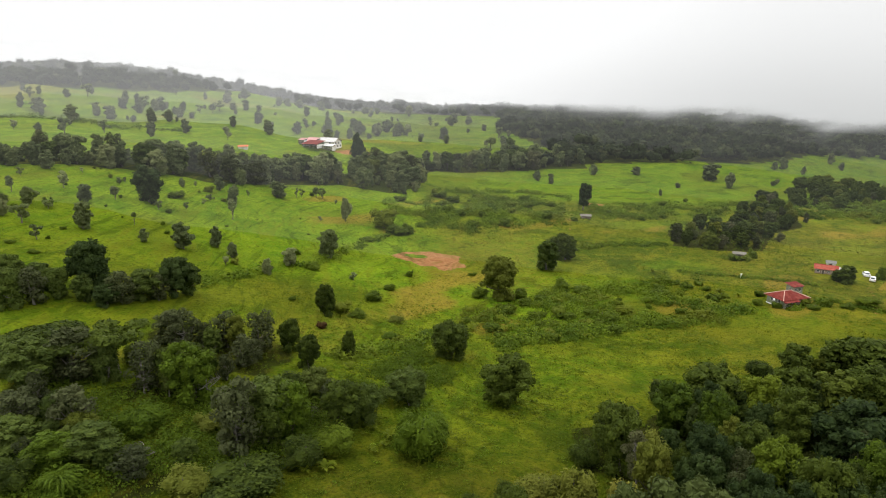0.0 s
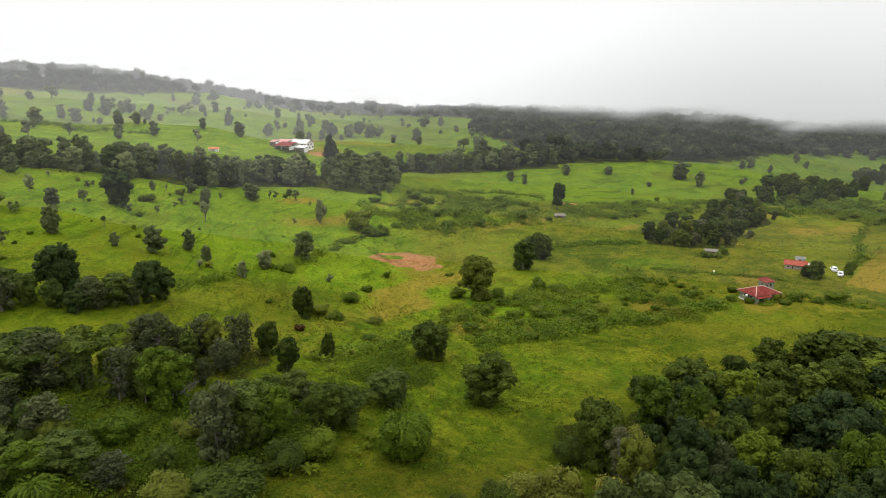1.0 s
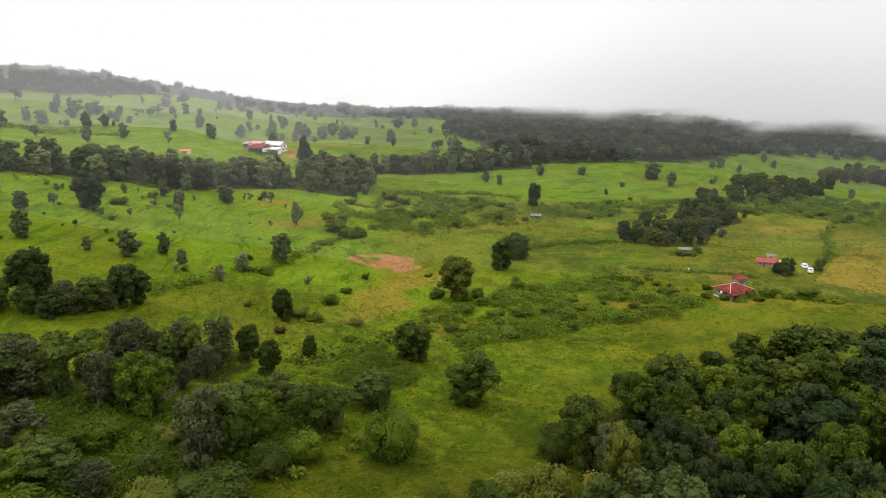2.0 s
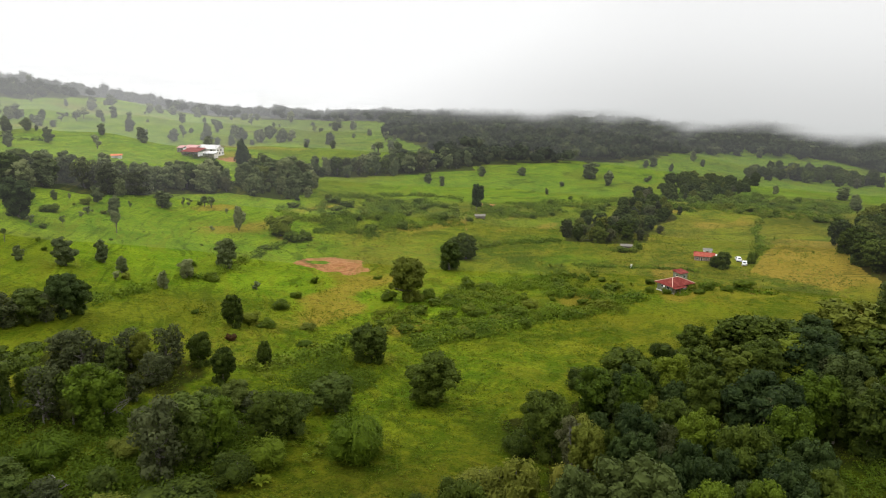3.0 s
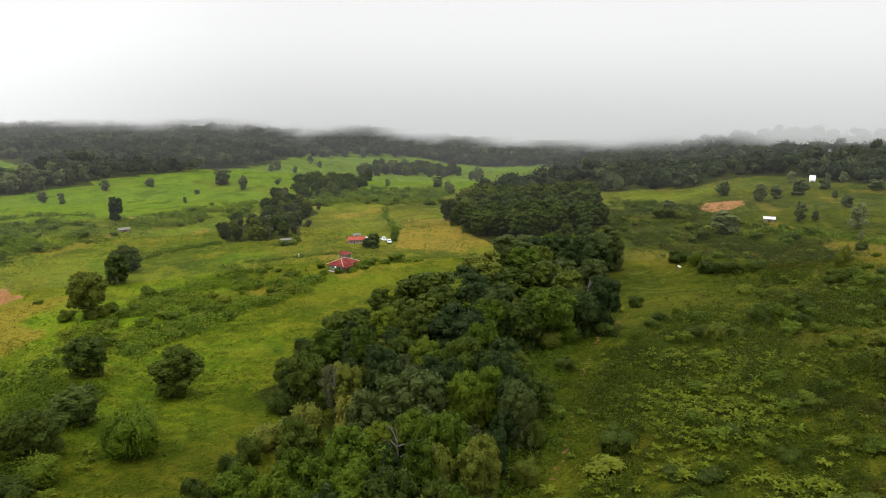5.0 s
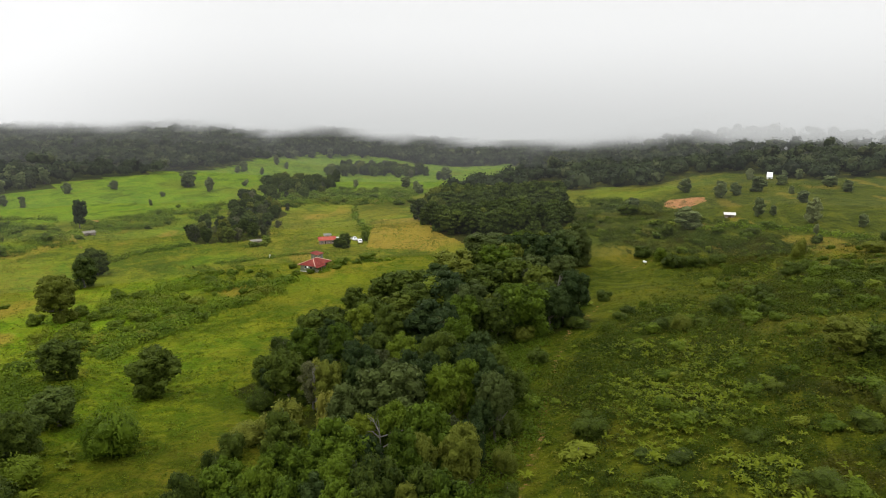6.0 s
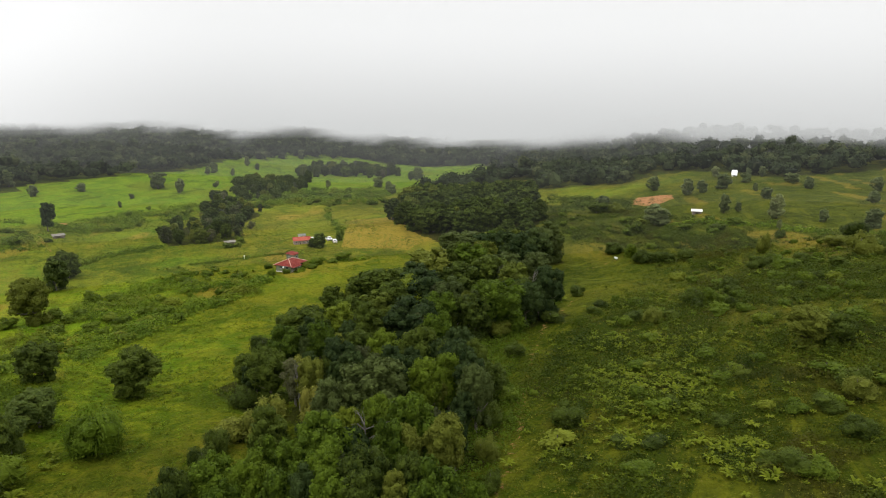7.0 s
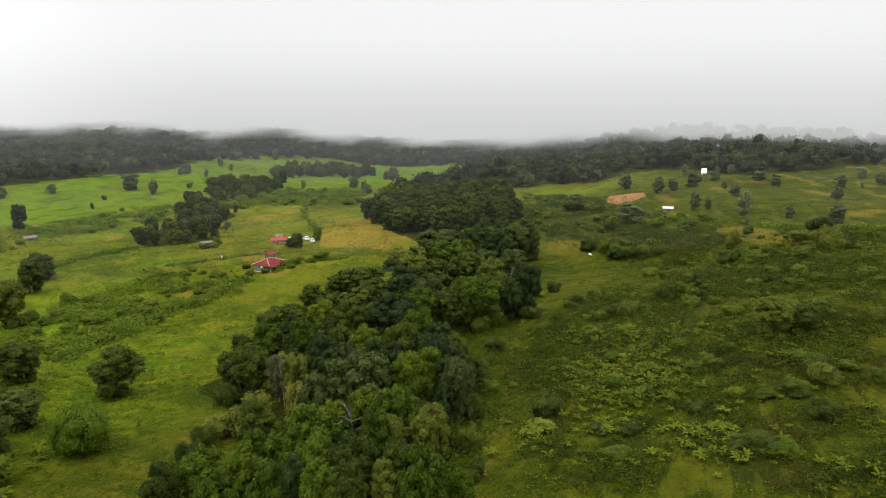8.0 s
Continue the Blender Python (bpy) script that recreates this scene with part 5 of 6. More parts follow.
for name, poly, gap, low, high, label, seed, keep, patch in (
    ("slope_bracken", FERN_SLOPE, 1.25, 0.4, 1.05, "bright yellow-green bracken on the slope", 308, 0.70, 6),
    ("bracken_band", FERN_BAND, 1.5, 0.4, 1.0, "bright yellow-green bracken on the slope", 310, 0.66, 6),
    ("low_bracken", FERN_LOW, 1.1, 0.5, 1.1, "tall yellow-green bracken on the bank", 316, 0.76, 5),
    ("bank_clump_bracken", FERN_BANK, 1.2, 0.4, 1.0, "yellow-green bracken on the bank", 317, 0.70, 5),
    ("bracken", SCRUB_EAST, 2.1, 0.3, 0.8, "scattered yellow-green bracken", 309, 0.52, 8),
    ("bank_bracken", SCRUB_NEAR, 2.0, 0.35, 0.95, "scattered yellow-green bracken", 311, 0.46, 6),
    ("meadow_bracken", SCRUB_MEADOW, 2.6, 0.5, 1.4, "scattered yellow-green bracken", 312, 0.45, 7),
    ("edge_bracken", strip([(x - 2.0, y + 3.0) for x, y in RAVINE_TRACK], 5.0), 2.6, 0.6, 1.5, "yellow-green bracken at the foot of the wood", 314, 0.42, 6),
    ("wood_bracken", SCRUB_WEST, 3.0, 0.5, 1.3, "scattered yellow-green bracken among creepers", 315, 0.42, 7),
):
    ferns(name, poly, gap, low, high, label, seed, keep, patch)
for k, (line, wide, low, high, gap) in enumerate((
    (DITCH, 1.2, 0.4, 1.0, 0.6), (MEADOW_HEDGE, 4.0, 0.5, 1.7, 1.2), (WEST_HEDGE, 3.0, 0.4, 1.5, 1.3), (NORTH_HEDGE, 4.0, 0.6, 2.0, 1.4), (SOUTH_HEDGE, 4.5, 0.5, 1.9, 1.1),
    (SOUTH_HEDGE_WEST, 4.0, 0.5, 1.7, 1.1), (HOUSE_HEDGE, 3.0, 0.4, 1.3, 1.1), (HILL_HEDGE, 7.0, 0.8, 3.0, 2.5), (EAST_HEDGE, 5.0, 0.5, 1.6, 1.5), (PADDOCK_HEDGE, 2.5, 0.4, 1.2, 1.4))):
    undergrowth("hedge", strip(line, wide), gap, low, high, LEAF_RANK, "ragged overgrown hedge line across the pasture", 330 + k, 0.82, 8, 44, ragged=1.5, most=0.7)
undergrowth("edge_scrub", strip([(x - 3.5, y + 5.0) for x, y in RAVINE_TRACK], 10.0), 1.1, 0.4, 1.8, LEAF_VINE, "rank scrub along the foot of the wood", 345, 0.84, 7, 50, ragged=3.0, leaf=0.36)
# weeds and tussocks everywhere in the rough pasture
for name, poly, gap, low, high, material, label, seed, keep, patch, sprays in (
    ("near_tussocks", [(-60, 62), (50, 25), (75, 60), (110, 120), (60, 150), (-40, 150)], 0.95, 0.15, 0.65, BLADE, "tussocks of rough olive grass", 351, 0.70, 10, 9),
    ("near_weeds", [(-45, 65), (20, 70), (60, 110), (60, 150), (-35, 150)], 1.9, 0.2, 0.9, LEAF_RANK, "weeds in the rough grass", 352, 0.60, 12, 18),
    ("bank_tussocks", [(8, 20), (30, -5), (60, -5), (110, 10), (170, 40), (180, 90), (120, 70), (70, 60), (30, 42)], 1.1, 0.15, 0.55, BLADE, "tussocks of rough olive grass", 353, 0.66, 10, 8),
    ("bank_weeds", [(8, 20), (30, -5), (60, -5), (110, 10), (170, 40), (180, 90), (120, 70), (70, 60), (30, 42)], 1.6, 0.15, 0.7, LEAF_SHADED_SCRUB, "weeds in rough grass on the bank", 358, 0.56, 10, 16),
    ("meadow_tussocks", [(-50, 150), (60, 150), (115, 120), (170, 190), (160, 240), (60, 290), (-30, 240)], 1.7, 0.2, 0.7, BLADE, "tussocks in the meadow", 354, 0.58, 14, 8),
    ("meadow_weeds", [(-20, 150), (60, 150), (115, 130), (160, 190), (140, 240), (60, 290), (-10, 240)], 2.2, 0.3, 1.5, LEAF_RANK, "weeds in the meadow", 355, 0.53, 16, 14),
    ("field_weeds", [(-150, 200), (-60, 120), (-20, 150), (-20, 260), (-80, 240)], 2.8, 0.25, 0.9, LEAF_RANK, "weeds in the west field", 356, 0.52, 16, 12),
    ("hill_weeds", [(150, 60), (200, 20), (330, 20), (330, 120), (240, 140), (190, 100)], 3.0, 0.25, 1.0, LEAF_SHADED_SCRUB, "weeds on the east hill", 357, 0.5, 14, 12),
):
    undergrowth(name, poly, gap, low, high, material, label, seed, keep, patch, sprays, leaf=0.55)


# ---------------------------------------------------------------- buildings
RED_ROOF = roof_material("red_roof", (0.1148, 0.0102, 0.0085), (0.204, 0.051, 0.034))
RUST_ROOF = roof_material("rusty_red_roof", (0.264, 0.04, 0.024), (0.336, 0.104, 0.072))
PINK_ROOF = roof_material("faded_red_roof", (0.4, 0.16, 0.152), (0.496, 0.36, 0.344))
WHITE_ROOF = roof_material("white_roof", (0.576, 0.568, 0.552), (0.416, 0.4, 0.376))
DULL_ROOF = roof_material("dull_roof", (0.136, 0.128, 0.112), (0.2, 0.176, 0.144))
GREY_ROOF = roof_material("grey_tin_roof", (0.176, 0.176, 0.168), (0.112, 0.1, 0.084))
ORANGE_ROOF = roof_material("orange_roof", (0.496, 0.128, 0.04), (0.4, 0.16, 0.08))
FLASHING = plain_material("flashing", (0.55, 0.40, 0.32), (0.40, 0.22, 0.17), 1.0, 0.5)
PALE_WALL = plain_material("pale_green_wall", (0.225, 0.2475, 0.165), (0.1275, 0.1425, 0.09), 0.9, 0.85)
WHITE_WALL = plain_material("white_wall", (0.74, 0.73, 0.70), (0.55, 0.53, 0.48), 0.8, 0.85)
BROWN_WALL = plain_material("stained_wall", (0.34, 0.26, 0.21), (0.20, 0.15, 0.11), 0.8, 0.85)
PINK_WALL = plain_material("pink_wall", (0.50, 0.27, 0.23), (0.40, 0.22, 0.17), 0.8, 0.85)
WOOD = plain_material("weathered_wood", (0.22, 0.17, 0.12), (0.33, 0.29, 0.24), 2.5, 0.85, bump=0.6)
DARK_WOOD = plain_material("dark_wood", (0.06, 0.045, 0.035), (0.11, 0.085, 0.065), 2.5, 0.8)
PANE = plain_material("dull_window_glass", (0.03, 0.035, 0.04), (0.05, 0.055, 0.06), 1.0, 0.12, spec=0.6, bump=0.0)
CAR_PAINT = plain_material("white_car_paint", (0.82, 0.82, 0.82), (0.74, 0.74, 0.73), 0.6, 0.25, spec=0.6, bump=0.0)
TYRE = plain_material("tyre_rubber", (0.02, 0.02, 0.02), (0.035, 0.033, 0.03), 5.0, 0.85)
STEEL = plain_material("steel", (0.45, 0.45, 0.45), (0.3, 0.3, 0.3), 5.0, 0.4, 0.8)
PLASTIC = plain_material("white_plastic", (0.85, 0.86, 0.86), (0.75, 0.75, 0.74), 0.5, 0.4)
LAMP_RED = plain_material("red_lamp_glass", (0.35, 0.01, 0.01), (0.28, 0.01, 0.01), 8.0, 0.2)
LAMP_CLEAR = plain_material("headlamp_glass", (0.7, 0.72, 0.74), (0.55, 0.57, 0.6), 8.0, 0.15)


def boxes(name, rows, material, parent, label="", bevel=0.015):
    """One mesh of bevelled boxes; a row gives centre and size."""
    bm = bmesh.new()
    for x, y, z, sx, sy, sz in rows:
        made = bmesh.ops.create_cube(bm, size=1, matrix=Matrix.LocRotScale((x, y, z), None, (sx, sy, sz)))
        edges = {e for v in made["verts"] for e in v.link_edges}
        bmesh.ops.bevel(bm, geom=list(edges), offset=min(bevel, sx * 0.3, sy * 0.3, sz * 0.3), segments=1, affect="EDGES")
    me = bpy.data.meshes.new(name)
    bm.to_mesh(me)
    bm.free()
    me.materials.append(material)
    return part(name, me, parent, label)


def sheet(name, corners, thick, material, parent, label=""):
    """A sloping slab between three or four corners."""
    bm = bmesh.new()
    face = bm.faces.new([bm.verts.new(c) for c in corners])
    face.normal_update()
    if face.normal.z < 0:
        face.normal_flip()
    made = bmesh.ops.extrude_face_region(bm, geom=[face])
    bmesh.ops.translate(bm, vec=(0, 0, -thick), verts=[v for v in made["geom"] if isinstance(v, bmesh.types.BMVert)])
    bmesh.ops.recalc_face_normals(bm, faces=bm.faces)
    me = bpy.data.meshes.new(name)
    bm.to_mesh(me)
    bm.free()
    me.materials.append(material)
    return part(name, me, parent, label)


def wall(length, high, thick, at, turn, openings, material, parent, frame_material, door_material):
    """A wall of a building with real openings: (start, width, sill, head, kind)."""
    m = pose(*at, 0, 0, turn)
    xs, zs = {0.0, length}, {0.0, high}
    for s, w, sill, head, kind in openings:
        xs |= {s, s + w}
        zs |= {sill, head}
    xs, zs = sorted(xs), sorted(zs)
    bm = bmesh.new()
    corner = {(a, c): bm.verts.new(m @ Vector((a, -thick / 2, c))) for a in xs for c in zs}
    for a, b in zip(xs, xs[1:]):
        for lo, hi in zip(zs, zs[1:]):
            if not any(s <= (a + b) / 2 <= s + w and sill <= (lo + hi) / 2 <= head for s, w, sill, head, kind in openings):
                bm.faces.new([corner[a, lo], corner[b, lo], corner[b, hi], corner[a, hi]])
    bmesh.ops.delete(bm, geom=[v for v in bm.verts if not v.link_faces], context="VERTS")
    made = bmesh.ops.extrude_face_region(bm, geom=list(bm.faces))
    bmesh.ops.translate(bm, vec=m.to_3x3() @ Vector((0, thick, 0)), verts=[v for v in made["geom"] if isinstance(v, bmesh.types.BMVert)])
    bmesh.ops.recalc_face_normals(bm, faces=bm.faces)
    me = bpy.data.meshes.new("wall")
    bm.to_mesh(me)
    bm.free()
    me.materials.append(material)
    part("wall", me, parent)
    for s, w, sill, head, kind in openings:
        if kind == "open":
            continue
        ob = boxes("door" if kind == "door" else "window", [(0, 0, 0, w - 0.16, 0.05, head - sill - 0.12)], door_material if kind == "door" else PANE, parent, "plank door" if kind == "door" else "")
        ob.matrix_basis = m @ Matrix.Translation((s + w / 2, 0.03, (sill + head) / 2))
        t = 0.08
        boxes("frame", [(-w / 2 + t / 2, 0, 0, t, thick * 0.8, head - sill), (w / 2 - t / 2, 0, 0, t, thick * 0.8, head - sill), (0, 0, (head - sill) / 2 - t / 2, w - 2 * t, thick * 0.8, t)] + ([(0, 0, -(head - sill) / 2 + t / 2, w - 2 * t, thick * 0.8, t), (0, -0.01, 0, 0.05, 0.07, head - sill - 2 * t)] if kind == "window" else []), frame_material, ob)


def shell(w, d, high, root, front, right, backs, left, material, frame_material=WHITE_WALL, door_material=DARK_WOOD, base=0.0, at=(0, 0)):
    """Four walls round a rectangle centred on the thing's own origin."""
    t = 0.16
    ox, oy = at
    wall(w, high, t, (ox - w / 2, oy - d / 2 + t / 2, base), 0, front, material, root, frame_material, door_material)
    wall(d - 2 * t - 0.006, high, t, (ox + w / 2 - t / 2, oy - d / 2 + t + 0.003, base), 90, right, material, root, frame_material, door_material)
    wall(w, high, t, (ox + w / 2, oy + d / 2 - t / 2, base), 180, backs, material, root, frame_material, door_material)
    wall(d - 2 * t - 0.006, high, t, (ox - w / 2 + t / 2, oy + d / 2 - t - 0.003, base), 270, left, material, root, frame_material, door_material)


def stand(name, x, y, turn, label, category, sink=0.0, size=1.0):
    root = new(name)
    root.matrix_basis = pose(x, y, height(x, y) - sink, 0, 0, turn) @ Matrix.Scale(size, 4)
    return tagged(root, label, category)


def hip_roof(root, w, d, low, rise, over, material, at=(0, 0), caps=True):
    x, y, k = w / 2 + over, d / 2 + over, max(w / 2 - d / 2, 0.4)
    ox, oy = at
    a, b, c, e = ((ox - x, oy - y, low), (ox + x, oy - y, low), (ox + x, oy + y, low), (ox - x, oy + y, low))
    p, q = (ox - k, oy, low + rise), (ox + k, oy, low + rise)
    roof = sheet("roof", [a, b, q, p], 0.06, material, root)
    for corners in ([b, c, q], [c, e, p, q], [e, a, p]):
        sheet("roof_slope", corners, 0.06, material, roof)
    if caps:
        for s, t in ((a, p), (b, q), (c, q), (e, p), (p, q)):
            me = Soup()
            me.add(*tube([Vector(s) + Vector((0, 0, 0.04)), Vector(t) + Vector((0, 0, 0.04))], [0.12, 0.12], 6))
            part("ridge_cap", me.mesh("ridge_cap", FLASHING, True), roof, "pale ridge flashing")


def gable_roof(root, w, d, low, rise, over, material, at=(0, 0), walls=None):
    """A ridge along the thing's own x."""
    x, y = w / 2 + over, d / 2 + over
    ox, oy = at
    roof = sheet("roof", [(ox - x, oy - y, low - 0.1), (ox + x, oy - y, low - 0.1), (ox + x, oy, low + rise), (ox - x, oy, low + rise)], 0.06, material, root)
    sheet("roof_slope", [(ox - x, oy, low + rise), (ox + x, oy, low + rise), (ox + x, oy + y, low - 0.1), (ox - x, oy + y, low - 0.1)], 0.06, material, roof)
    me = Soup()
    me.add(*tube([(ox - x, oy, low + rise + 0.03), (ox + x, oy, low + rise + 0.03)], [0.11, 0.11], 6))
    part("ridge_cap", me.mesh("ridge_cap", material, True), roof)
    if walls:
        for sx in (-1, 1):
            s = Soup()
            g = ox + sx * (w / 2 - 0.08)
            v = [(g + t, oy + yy, zz) for t in (-0.07, 0.07) for yy, zz in ((-d / 2, low), (d / 2, low), (0, low + rise - 0.1))]
            s.add(v, [[0, 1, 2, 2], [3, 5, 4, 4], [0, 3, 4, 1], [1, 4, 5, 2], [2, 5, 3, 0]])
            part("gable", s.mesh("gable", walls), root)


def lean_roof(root, w, d, front, rear, over, material, at=(0, 0), name="roof"):
    """A single slope, its front and rear eaves at two heights."""
    x, y = w / 2 + over, d / 2 + over
    ox, oy = at
    return sheet(name, [(ox - x, oy - y, front), (ox + x, oy - y, front), (ox + x, oy + y, rear), (ox - x, oy + y, rear)], 0.06, material, root)


def posts(root, places, high, material=WOOD, width=0.16):
    for x, y in places:
        boxes("post", [(x, y, high / 2, width, width, high)], material, root)


def red_house():
    root = stand("house", 84.2, 158.4, 18, "pale green house with a red tin hip roof", "house", 0.2, 0.79)
    boxes("plinth", [(0, 0, 0.12, 9.2, 6.8, 0.3)], WHITE_WALL, root)
    shell(9.0, 6.6, 2.4, root, [(0.9, 1.1, 0.95, 2.0, "window"), (2.9, 0.95, 0, 2.05, "door"), (4.9, 1.1, 0.95, 2.0, "window"), (6.9, 1.1, 0.95, 2.0, "window")],
          [(1.2, 1.1, 0.95, 2.0, "window"), (3.9, 1.1, 0.95, 2.0, "window")], [(2, 1.1, 0.95, 2.0, "window"), (6, 1.1, 0.95, 2.0, "window")], [(1.4, 1.1, 0.95, 2.0, "window"), (4, 1.1, 0.95, 2.0, "window")], PALE_WALL, base=0.27)
    hip_roof(root, 9.0, 6.6, 2.66, 1.75, 0.75, RED_ROOF)
    posts(root, [(-5.0, -4.6), (-2.4, -4.6), (0.2, -4.6)], 2.3)
    lean_roof(root, 5.6, 1.9, 2.3, 2.72, 0.1, RED_ROOF, (-2.4, -4.0), "porch_roof")
    # the upper room behind
    shell(3.6, 3.0, 4.3, root, [(0.5, 0.9, 2.6, 3.8, "window"), (2.1, 0.9, 2.6, 3.8, "window")], [(0.9, 0.9, 2.6, 3.8, "window")], [], [(0.9, 0.9, 2.6, 3.8, "window")], PALE_WALL, at=(6.4, 3.7))
    lean_roof(root, 3.6, 3.0, 4.42, 4.95, 0.45, RED_ROOF, (6.4, 3.7), "upper_roof")
    boxes("water_tank", [(-5.5, -0.6, 2.2, 0.6, 0.6, 0.6)], PLASTIC, root, "white plastic water tank", 0.12)
    posts(root, [(-5.7, -0.8), (-5.3, -0.8), (-5.7, -0.4), (-5.3, -0.4)], 1.9, WOOD, 0.1)


def farm_cottage():
    root = stand("cottage", 109.0, 186.0, -30, "low cottage with faded red tin roof and stained brown walls", "cottage", 0.2, 0.68)
    shell(8.2, 4.6, 2.4, root, [(0.8, 1.0, 0.9, 1.9, "window"), (2.6, 0.9, 0, 2.0, "door"), (4.6, 1.0, 0.9, 1.9, "window"), (6.4, 1.0, 0.9, 1.9, "window")], [(1.5, 1.0, 0.9, 1.9, "window")], [], [(1.5, 1.0, 0.9, 1.9, "window")], BROWN_WALL)
    gable_roof(root, 8.2, 4.6, 2.45, 1.3, 0.5, RUST_ROOF, walls=PINK_WALL)
    posts(root, [(4.8, -2.2), (7.6, -2.2), (4.8, 1.8), (7.6, 1.8)], 2.5)
    lean_roof(root, 3.2, 4.4, 2.5, 2.8, 0.25, WHITE_ROOF, (6.2, -0.2), "awning")
    annexe = stand("outhouse", 114.0, 192.5, -30, "small outhouse with a grey tin roof", "outhouse", 0.15)
    shell(2.4, 2.0, 1.5, annexe, [(0.7, 0.9, 0, 1.35, "door")], [], [], [], WHITE_WALL)
    lean_roof(annexe, 2.4, 2.0, 1.56, 1.8, 0.25, GREY_ROOF)


def car(x, y, turn, label):
    root = stand("car", x, y, turn, label, "car", 0.0, 0.85)
    outline = [(-2.1, 0.35), (2.1, 0.35), (2.15, 0.62), (2.0, 0.86), (0.95, 0.98), (0.35, 1.48), (-1.35, 1.50), (-1.95, 1.02), (-2.12, 0.85)]
    s = Soup()
    n = len(outline)
    v = [(px, side * (0.86 if pz < 1.1 else 0.66), pz) for side in (-1, 1) for px, pz in outline]
    s.add(v, [[i, (i + 1) % n, n + (i + 1) % n, n + i] for i in range(n)])
    s.add(v, [[0, 1, 2, 3], [0, 3, 4, 8], [4, 5, 6, 7], [4, 7, 8, 8]])
    s.add(v, [[n + k for k in q] for q in ([0, 3, 2, 1], [0, 8, 4, 3], [4, 7, 6, 5], [4, 8, 7, 7])])
    part("body", s.mesh("body", CAR_PAINT), root)
    for name, rows in (("windscreen", [(0.66, 0.62, 1.02), (0.66, -0.62, 1.02), (0.36, -0.58, 1.44), (0.36, 0.58, 1.44)]), ("rear_window", [(-1.90, -0.60, 1.06), (-1.90, 0.60, 1.06), (-1.42, 0.57, 1.46), (-1.42, -0.57, 1.46)])):
        s = Soup()
        grow = 0.06 if name == "windscreen" else -0.06
        s.add([(a + grow + (0.05 if grow > 0 else -0.03), b, c + 0.04) for a, b, c in rows], [[0, 1, 2, 3]])
        part(name, s.mesh(name, PANE), root)
    for side in (-1, 1):
        s = Soup()
        s.add([(0.75, side * 0.845, 1.04), (-1.6, side * 0.845, 1.04), (-1.25, side * 0.705, 1.42), (0.3, side * 0.705, 1.42)], [[0, 1, 2, 3]])
        part("side_window", s.mesh("side_window", PANE), root)
        boxes("headlight", [(2.08, side * 0.62, 0.72, 0.08, 0.34, 0.16)], LAMP_CLEAR, root)
        boxes("tail_light", [(-2.10, side * 0.66, 0.80, 0.08, 0.26, 0.18)], LAMP_RED, root)
        for px in (-1.3, 1.3):
            w = Soup()
            w.add(*tube([(px, side * 0.72, 0.32), (px, side * 0.88, 0.32)], [0.32, 0.32], 16))
            w.add([(px + 0.32 * math.cos(a), side * 0.88, 0.32 + 0.32 * math.sin(a)) for a in np.linspace(0, 6.0, 16)], [[0, 3 * k + 1, 3 * k + 2, 3 * k + 3] for k in range(5)])
            wheel = part("wheel", w.mesh("wheel", TYRE), root)
            boxes("rim", [(px, side * 0.885, 0.32, 0.30, 0.02, 0.30)], STEEL, wheel, bevel=0.006)
    return root


def hill_farm():
    turn = 9.7
    face = -27.0
    barn = stand("farmhouse", -66.0, 398.0, face, "large white two-storey farmhouse with a white roof", "farmhouse", 0.4)
    shell(11.5, 7.5, 4.0, barn, [(1, 1.2, 2.6, 3.6, "window"), (4, 1.2, 2.6, 3.6, "window"), (8, 1.2, 2.6, 3.6, "window"), (1.5, 2.4, 0, 2.4, "door"), (7, 1.2, 0.9, 2.0, "window")],
          [(1.2, 1.2, 2.6, 3.6, "window"), (4.0, 1.2, 2.6, 3.6, "window"), (2.6, 1.2, 0.9, 2.0, "window"), (5.6, 1.2, 0.9, 2.0, "window")], [], [(3, 1.2, 0.9, 2.0, "window")], WHITE_WALL, DARK_WOOD)
    gable_roof(barn, 11.5, 7.5, 4.05, 1.8, 0.6, WHITE_ROOF, walls=WHITE_WALL)
    for name, label, dx, dy, w, d, lo, hi, mat in (
        ("barn", "open barn with a bright red tin roof", -7.5, -10.5, 10.0, 7.5, 2.1, 3.6, RED_ROOF),
        ("barn", "long barn with a faded pink tin roof", -9.0, 0.5, 7.5, 7.0, 2.7, 4.2, PINK_ROOF),
        ("cowshed", "low cowshed with a white tin roof", 1.0, -13.0, 6.5, 4.0, 2.4, 3.2, WHITE_ROOF),
        ("cowshed", "low shed with a pale tin roof", -13.5, -5.0, 3.5, 3.5, 2.4, 3.2, PINK_ROOF),
    ):
        c, s = math.cos(radians(turn)), math.sin(radians(turn))
        ob = stand(name, -67.5 + c * dx - s * dy, 398.0 + s * dx + c * dy, face, label, "barn", 0.3)
        lean_roof(ob, w, d, lo + 0.3, hi + 0.3, 0.4, mat)
        posts(ob, [(-w / 2 + w * k / 4, -d / 2 + 0.1) for k in range(5)], lo + 0.3, WOOD, 0.22)
        wall(w, hi, 0.16, (w / 2, d / 2 - 0.2, 0), 180, [], WHITE_WALL, ob, WHITE_WALL, DARK_WOOD)
        wall(d - 0.6, lo, 0.16, (w / 2 - 0.1, -d / 2 + 0.2, 0), 90, [], WHITE_WALL, ob, WHITE_WALL, DARK_WOOD)
        wall(d - 0.6, lo, 0.16, (-w / 2 + 0.1, d / 2 - 0.4, 0), 270, [], WHITE_WALL, ob, WHITE_WALL, DARK_WOOD)


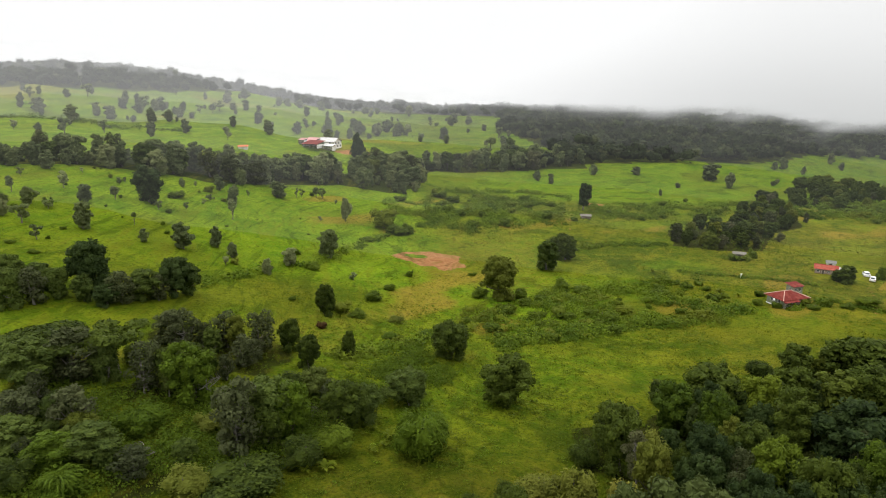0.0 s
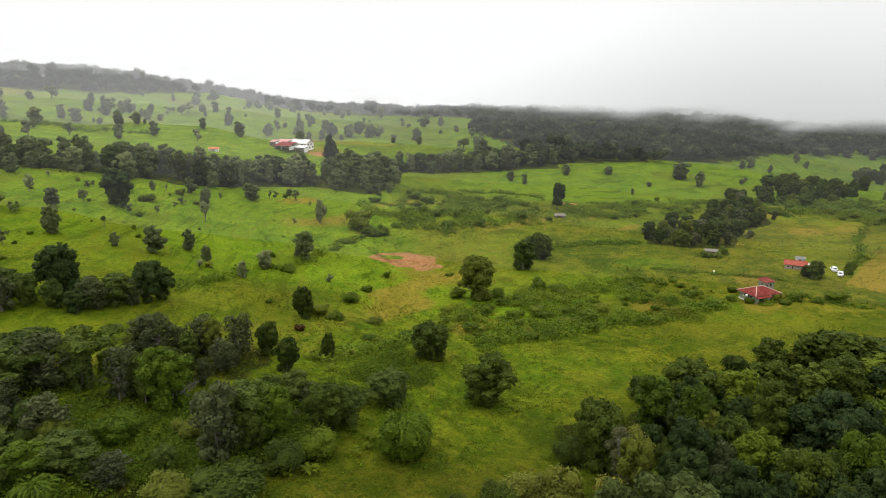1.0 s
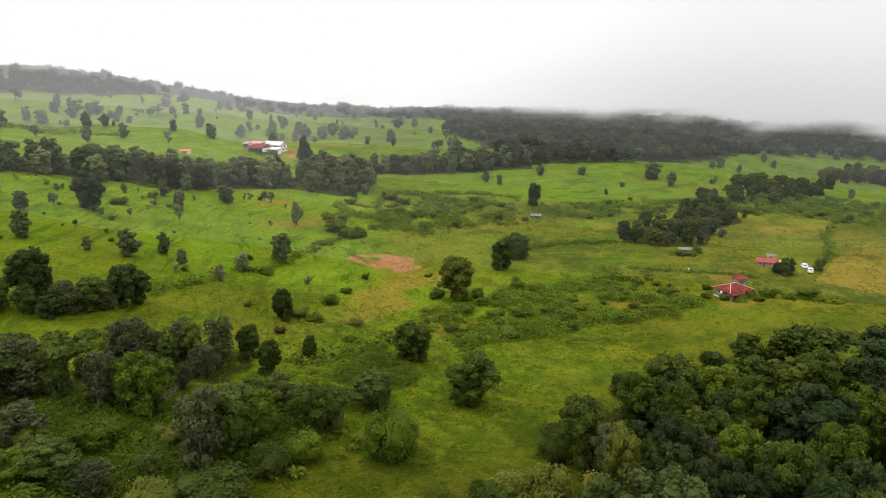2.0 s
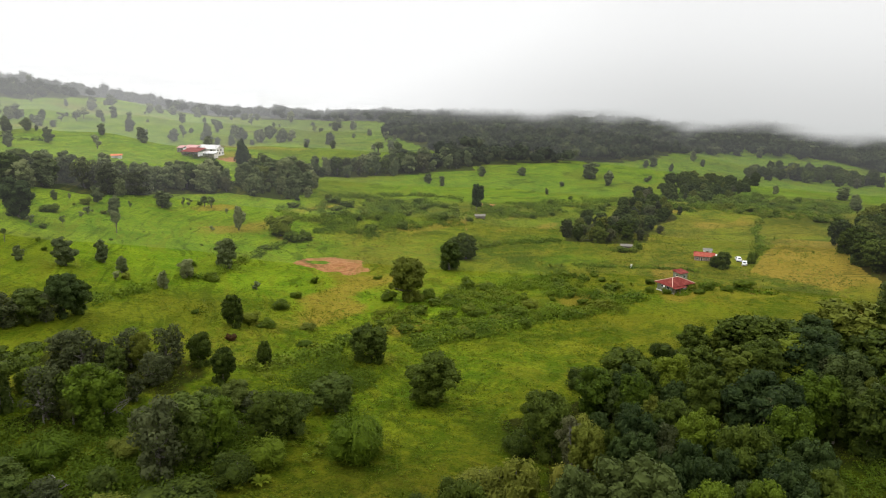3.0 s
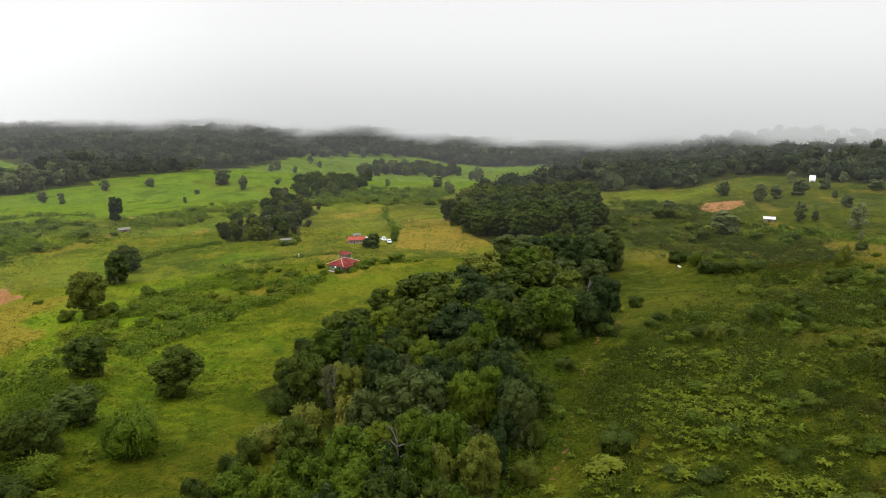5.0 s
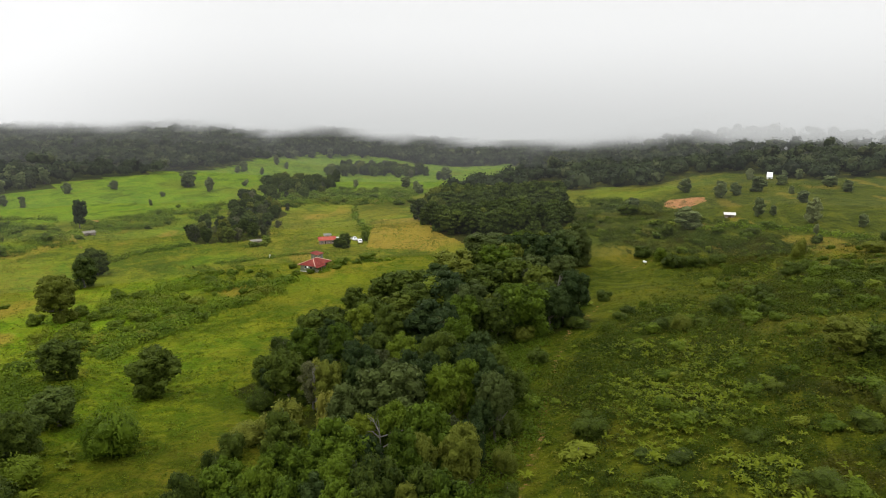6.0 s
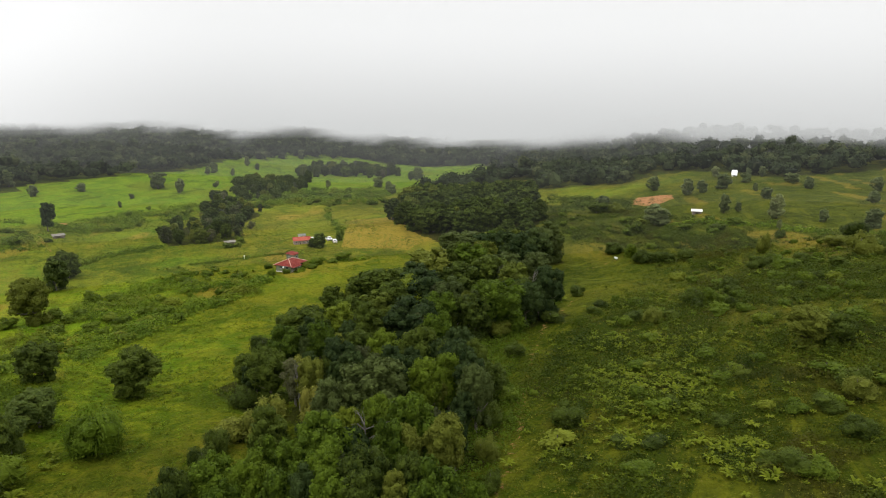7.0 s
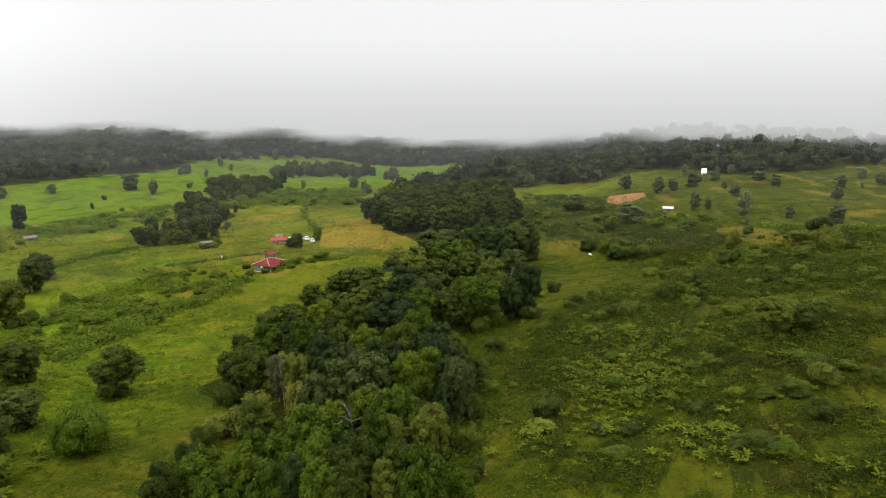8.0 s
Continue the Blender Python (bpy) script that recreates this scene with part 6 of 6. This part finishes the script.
def hut(name, x, y, turn, w, d, lo, hi, roof, walls, label):
    ob = stand(name, x, y, turn, label, "hut", 0.2)
    shell(w, d, lo, ob, [(w * 0.35, 0.9, 0, min(1.9, lo - 0.15), "open")], [], [], [], walls)
    lean_roof(ob, w, d, lo + 0.05, hi, 0.4, roof)
    return ob


red_house()
farm_cottage()
car(118.4, 182.6, 68, "white hatchback parked on the earth yard")
car(117.6, 178.2, 55, "white saloon parked behind another car")
hill_farm()
hut("hut", -100.0, 342.0, 12, 4.5, 3.2, 1.5, 2.0, ORANGE_ROOF, WHITE_WALL, "small hut with an orange tin roof among trees")
hut("shed", 93.2, 206.8, -20, 3.3, 2.0, 1.25, 1.5, DULL_ROOF, WOOD, "open timber shed with a grey tin roof")
hut("cattle_shelter", 56.4, 263.5, -8, 3.6, 2.2, 1.2, 1.6, DULL_ROOF, WOOD, "weathered timber shelter with a grey roof")
hut("shed", 212.0, 86.0, -66, 3.2, 2.2, 1.2, 1.7, WHITE_ROOF, WOOD, "low shed with a white tin roof")
glass = stand("greenhouse", 330.0, 113.0, -72, "small white plastic-covered greenhouse between trees", "greenhouse", 0.2)
shell(2.6, 4.0, 1.2, glass, [(0.8, 1.0, 0, 1.1, "open")], [], [], [], PLASTIC)
gable_roof(glass, 2.6, 4.0, 1.2, 2.0, 0.1, PLASTIC, walls=PLASTIC)
marker = stand("marker_post", 83.0, 181.5, 10, "short white marker post beside the ditch", "post")
boxes("post", [(0, 0, 0.5, 0.32, 0.32, 1.0)], PLASTIC, marker)
boxes("cap", [(0, 0, 1.04, 0.4, 0.4, 0.08)], WHITE_WALL, marker)
tank = stand("water_trough", 151.8, 86.6, 60, "white cattle trough beside scrub on the slope", "trough")
boxes("basin", [(0, 0, 0.25, 1.3, 0.5, 0.06), (-0.62, 0, 0.45, 0.06, 0.5, 0.35), (0.62, 0, 0.45, 0.06, 0.5, 0.35), (0, -0.22, 0.45, 1.16, 0.05, 0.35), (0, 0.22, 0.45, 1.16, 0.05, 0.35)], PLASTIC, tank)
posts(tank, [(-0.5, 0.15), (0.5, 0.15), (-0.5, -0.15), (0.5, -0.15)], 0.28, WOOD, 0.1)

# ---------------------------------------------------------------- low cloud
# by azimuth, fitted to the camera's view: its slope to the ragged foot of the cloud, and to where it is thick
CLOUD_EDGE = [(-80, 0.05, 0.09), (-31, 0.030, 0.05), (-16, 0.006, 0.03), (-7, -0.018, 0.01), (2, -0.040, -0.012), (10, -0.046, -0.018), (16, -0.045, -0.020), (20, -0.048, -0.026),
              (25, -0.054, -0.034), (30, -0.060, -0.041), (36, -0.063, -0.044), (42, -0.069, -0.048), (47, -0.077, -0.054), (51, -0.083, -0.058), (56, -0.087, -0.061), (61, -0.086, -0.060), (66, -0.084, -0.056),
              (70, -0.084, -0.055), (76, -0.090, -0.062), (84, -0.086, -0.062), (120, -0.080, -0.060)]


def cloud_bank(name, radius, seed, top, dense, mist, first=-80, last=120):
    """A curved veil of cloud and haze round the camera; its density grows with the height above a cloud base fitted to
    the view, and thins out into the sky.
    """
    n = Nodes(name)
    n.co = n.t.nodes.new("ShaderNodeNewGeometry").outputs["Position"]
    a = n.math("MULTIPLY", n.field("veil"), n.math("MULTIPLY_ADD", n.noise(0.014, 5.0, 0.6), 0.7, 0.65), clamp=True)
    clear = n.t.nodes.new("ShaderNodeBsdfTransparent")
    # the veil glows by itself and takes no light from sun or sky
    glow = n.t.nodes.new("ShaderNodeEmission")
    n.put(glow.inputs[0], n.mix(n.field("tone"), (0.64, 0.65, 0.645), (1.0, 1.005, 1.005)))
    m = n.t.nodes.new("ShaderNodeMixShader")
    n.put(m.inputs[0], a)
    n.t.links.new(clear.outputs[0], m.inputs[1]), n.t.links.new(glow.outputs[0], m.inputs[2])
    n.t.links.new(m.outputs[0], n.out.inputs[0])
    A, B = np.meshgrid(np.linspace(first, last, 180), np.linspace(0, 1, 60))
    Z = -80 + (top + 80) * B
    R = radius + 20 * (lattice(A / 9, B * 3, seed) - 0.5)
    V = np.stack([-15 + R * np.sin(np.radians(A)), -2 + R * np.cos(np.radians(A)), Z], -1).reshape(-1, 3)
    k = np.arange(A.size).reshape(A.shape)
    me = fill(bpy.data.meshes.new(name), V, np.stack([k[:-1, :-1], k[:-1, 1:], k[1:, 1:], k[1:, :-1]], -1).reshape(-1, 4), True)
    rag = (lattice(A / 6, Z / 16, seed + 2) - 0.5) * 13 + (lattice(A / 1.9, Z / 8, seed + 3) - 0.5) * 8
    # base heights lie on lines of sight from about the camera's place
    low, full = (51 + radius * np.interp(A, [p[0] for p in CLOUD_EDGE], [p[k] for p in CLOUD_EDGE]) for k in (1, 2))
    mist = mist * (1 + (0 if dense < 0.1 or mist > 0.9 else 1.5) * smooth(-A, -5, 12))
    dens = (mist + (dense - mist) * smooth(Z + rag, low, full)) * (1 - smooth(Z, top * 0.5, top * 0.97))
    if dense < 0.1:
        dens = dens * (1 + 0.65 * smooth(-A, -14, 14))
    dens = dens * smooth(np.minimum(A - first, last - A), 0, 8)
    # brighter to the west and upward: sky light put into the veil's colour
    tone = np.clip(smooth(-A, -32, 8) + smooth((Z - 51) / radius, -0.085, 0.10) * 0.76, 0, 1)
    for key, values in (("veil", dens), ("tone", tone)):
        me.attributes.new(key, "FLOAT", "POINT").data.foreach_set("value", values.ravel().astype(np.float32))
    me.materials.append(n.mat)
    ob = tagged(new(name, me), "low grey cloud lying on the far hills" if dense > 0.1 else "thin glowing veil standing in for valley haze", "cloud", kind="structure")
    ob.visible_shadow = False
    return ob


# thin glowing sheets added to pale the distance, as haze would
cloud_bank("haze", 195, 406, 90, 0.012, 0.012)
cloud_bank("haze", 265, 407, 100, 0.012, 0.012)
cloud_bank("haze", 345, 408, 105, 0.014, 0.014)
cloud_bank("cloud_bank", 450, 401, 120, 0.46, 0.04)
cloud_bank("cloud_bank", 500, 402, 130, 0.62, 0.01)
cloud_bank("cloud_bank", 550, 403, 140, 0.98, 0.03)
cloud_bank("cloud_bank", 680, 404, 160, 0.95, 0.05)
cloud_bank("cloud_bank", 1000, 405, 240, 1.0, 1.0)
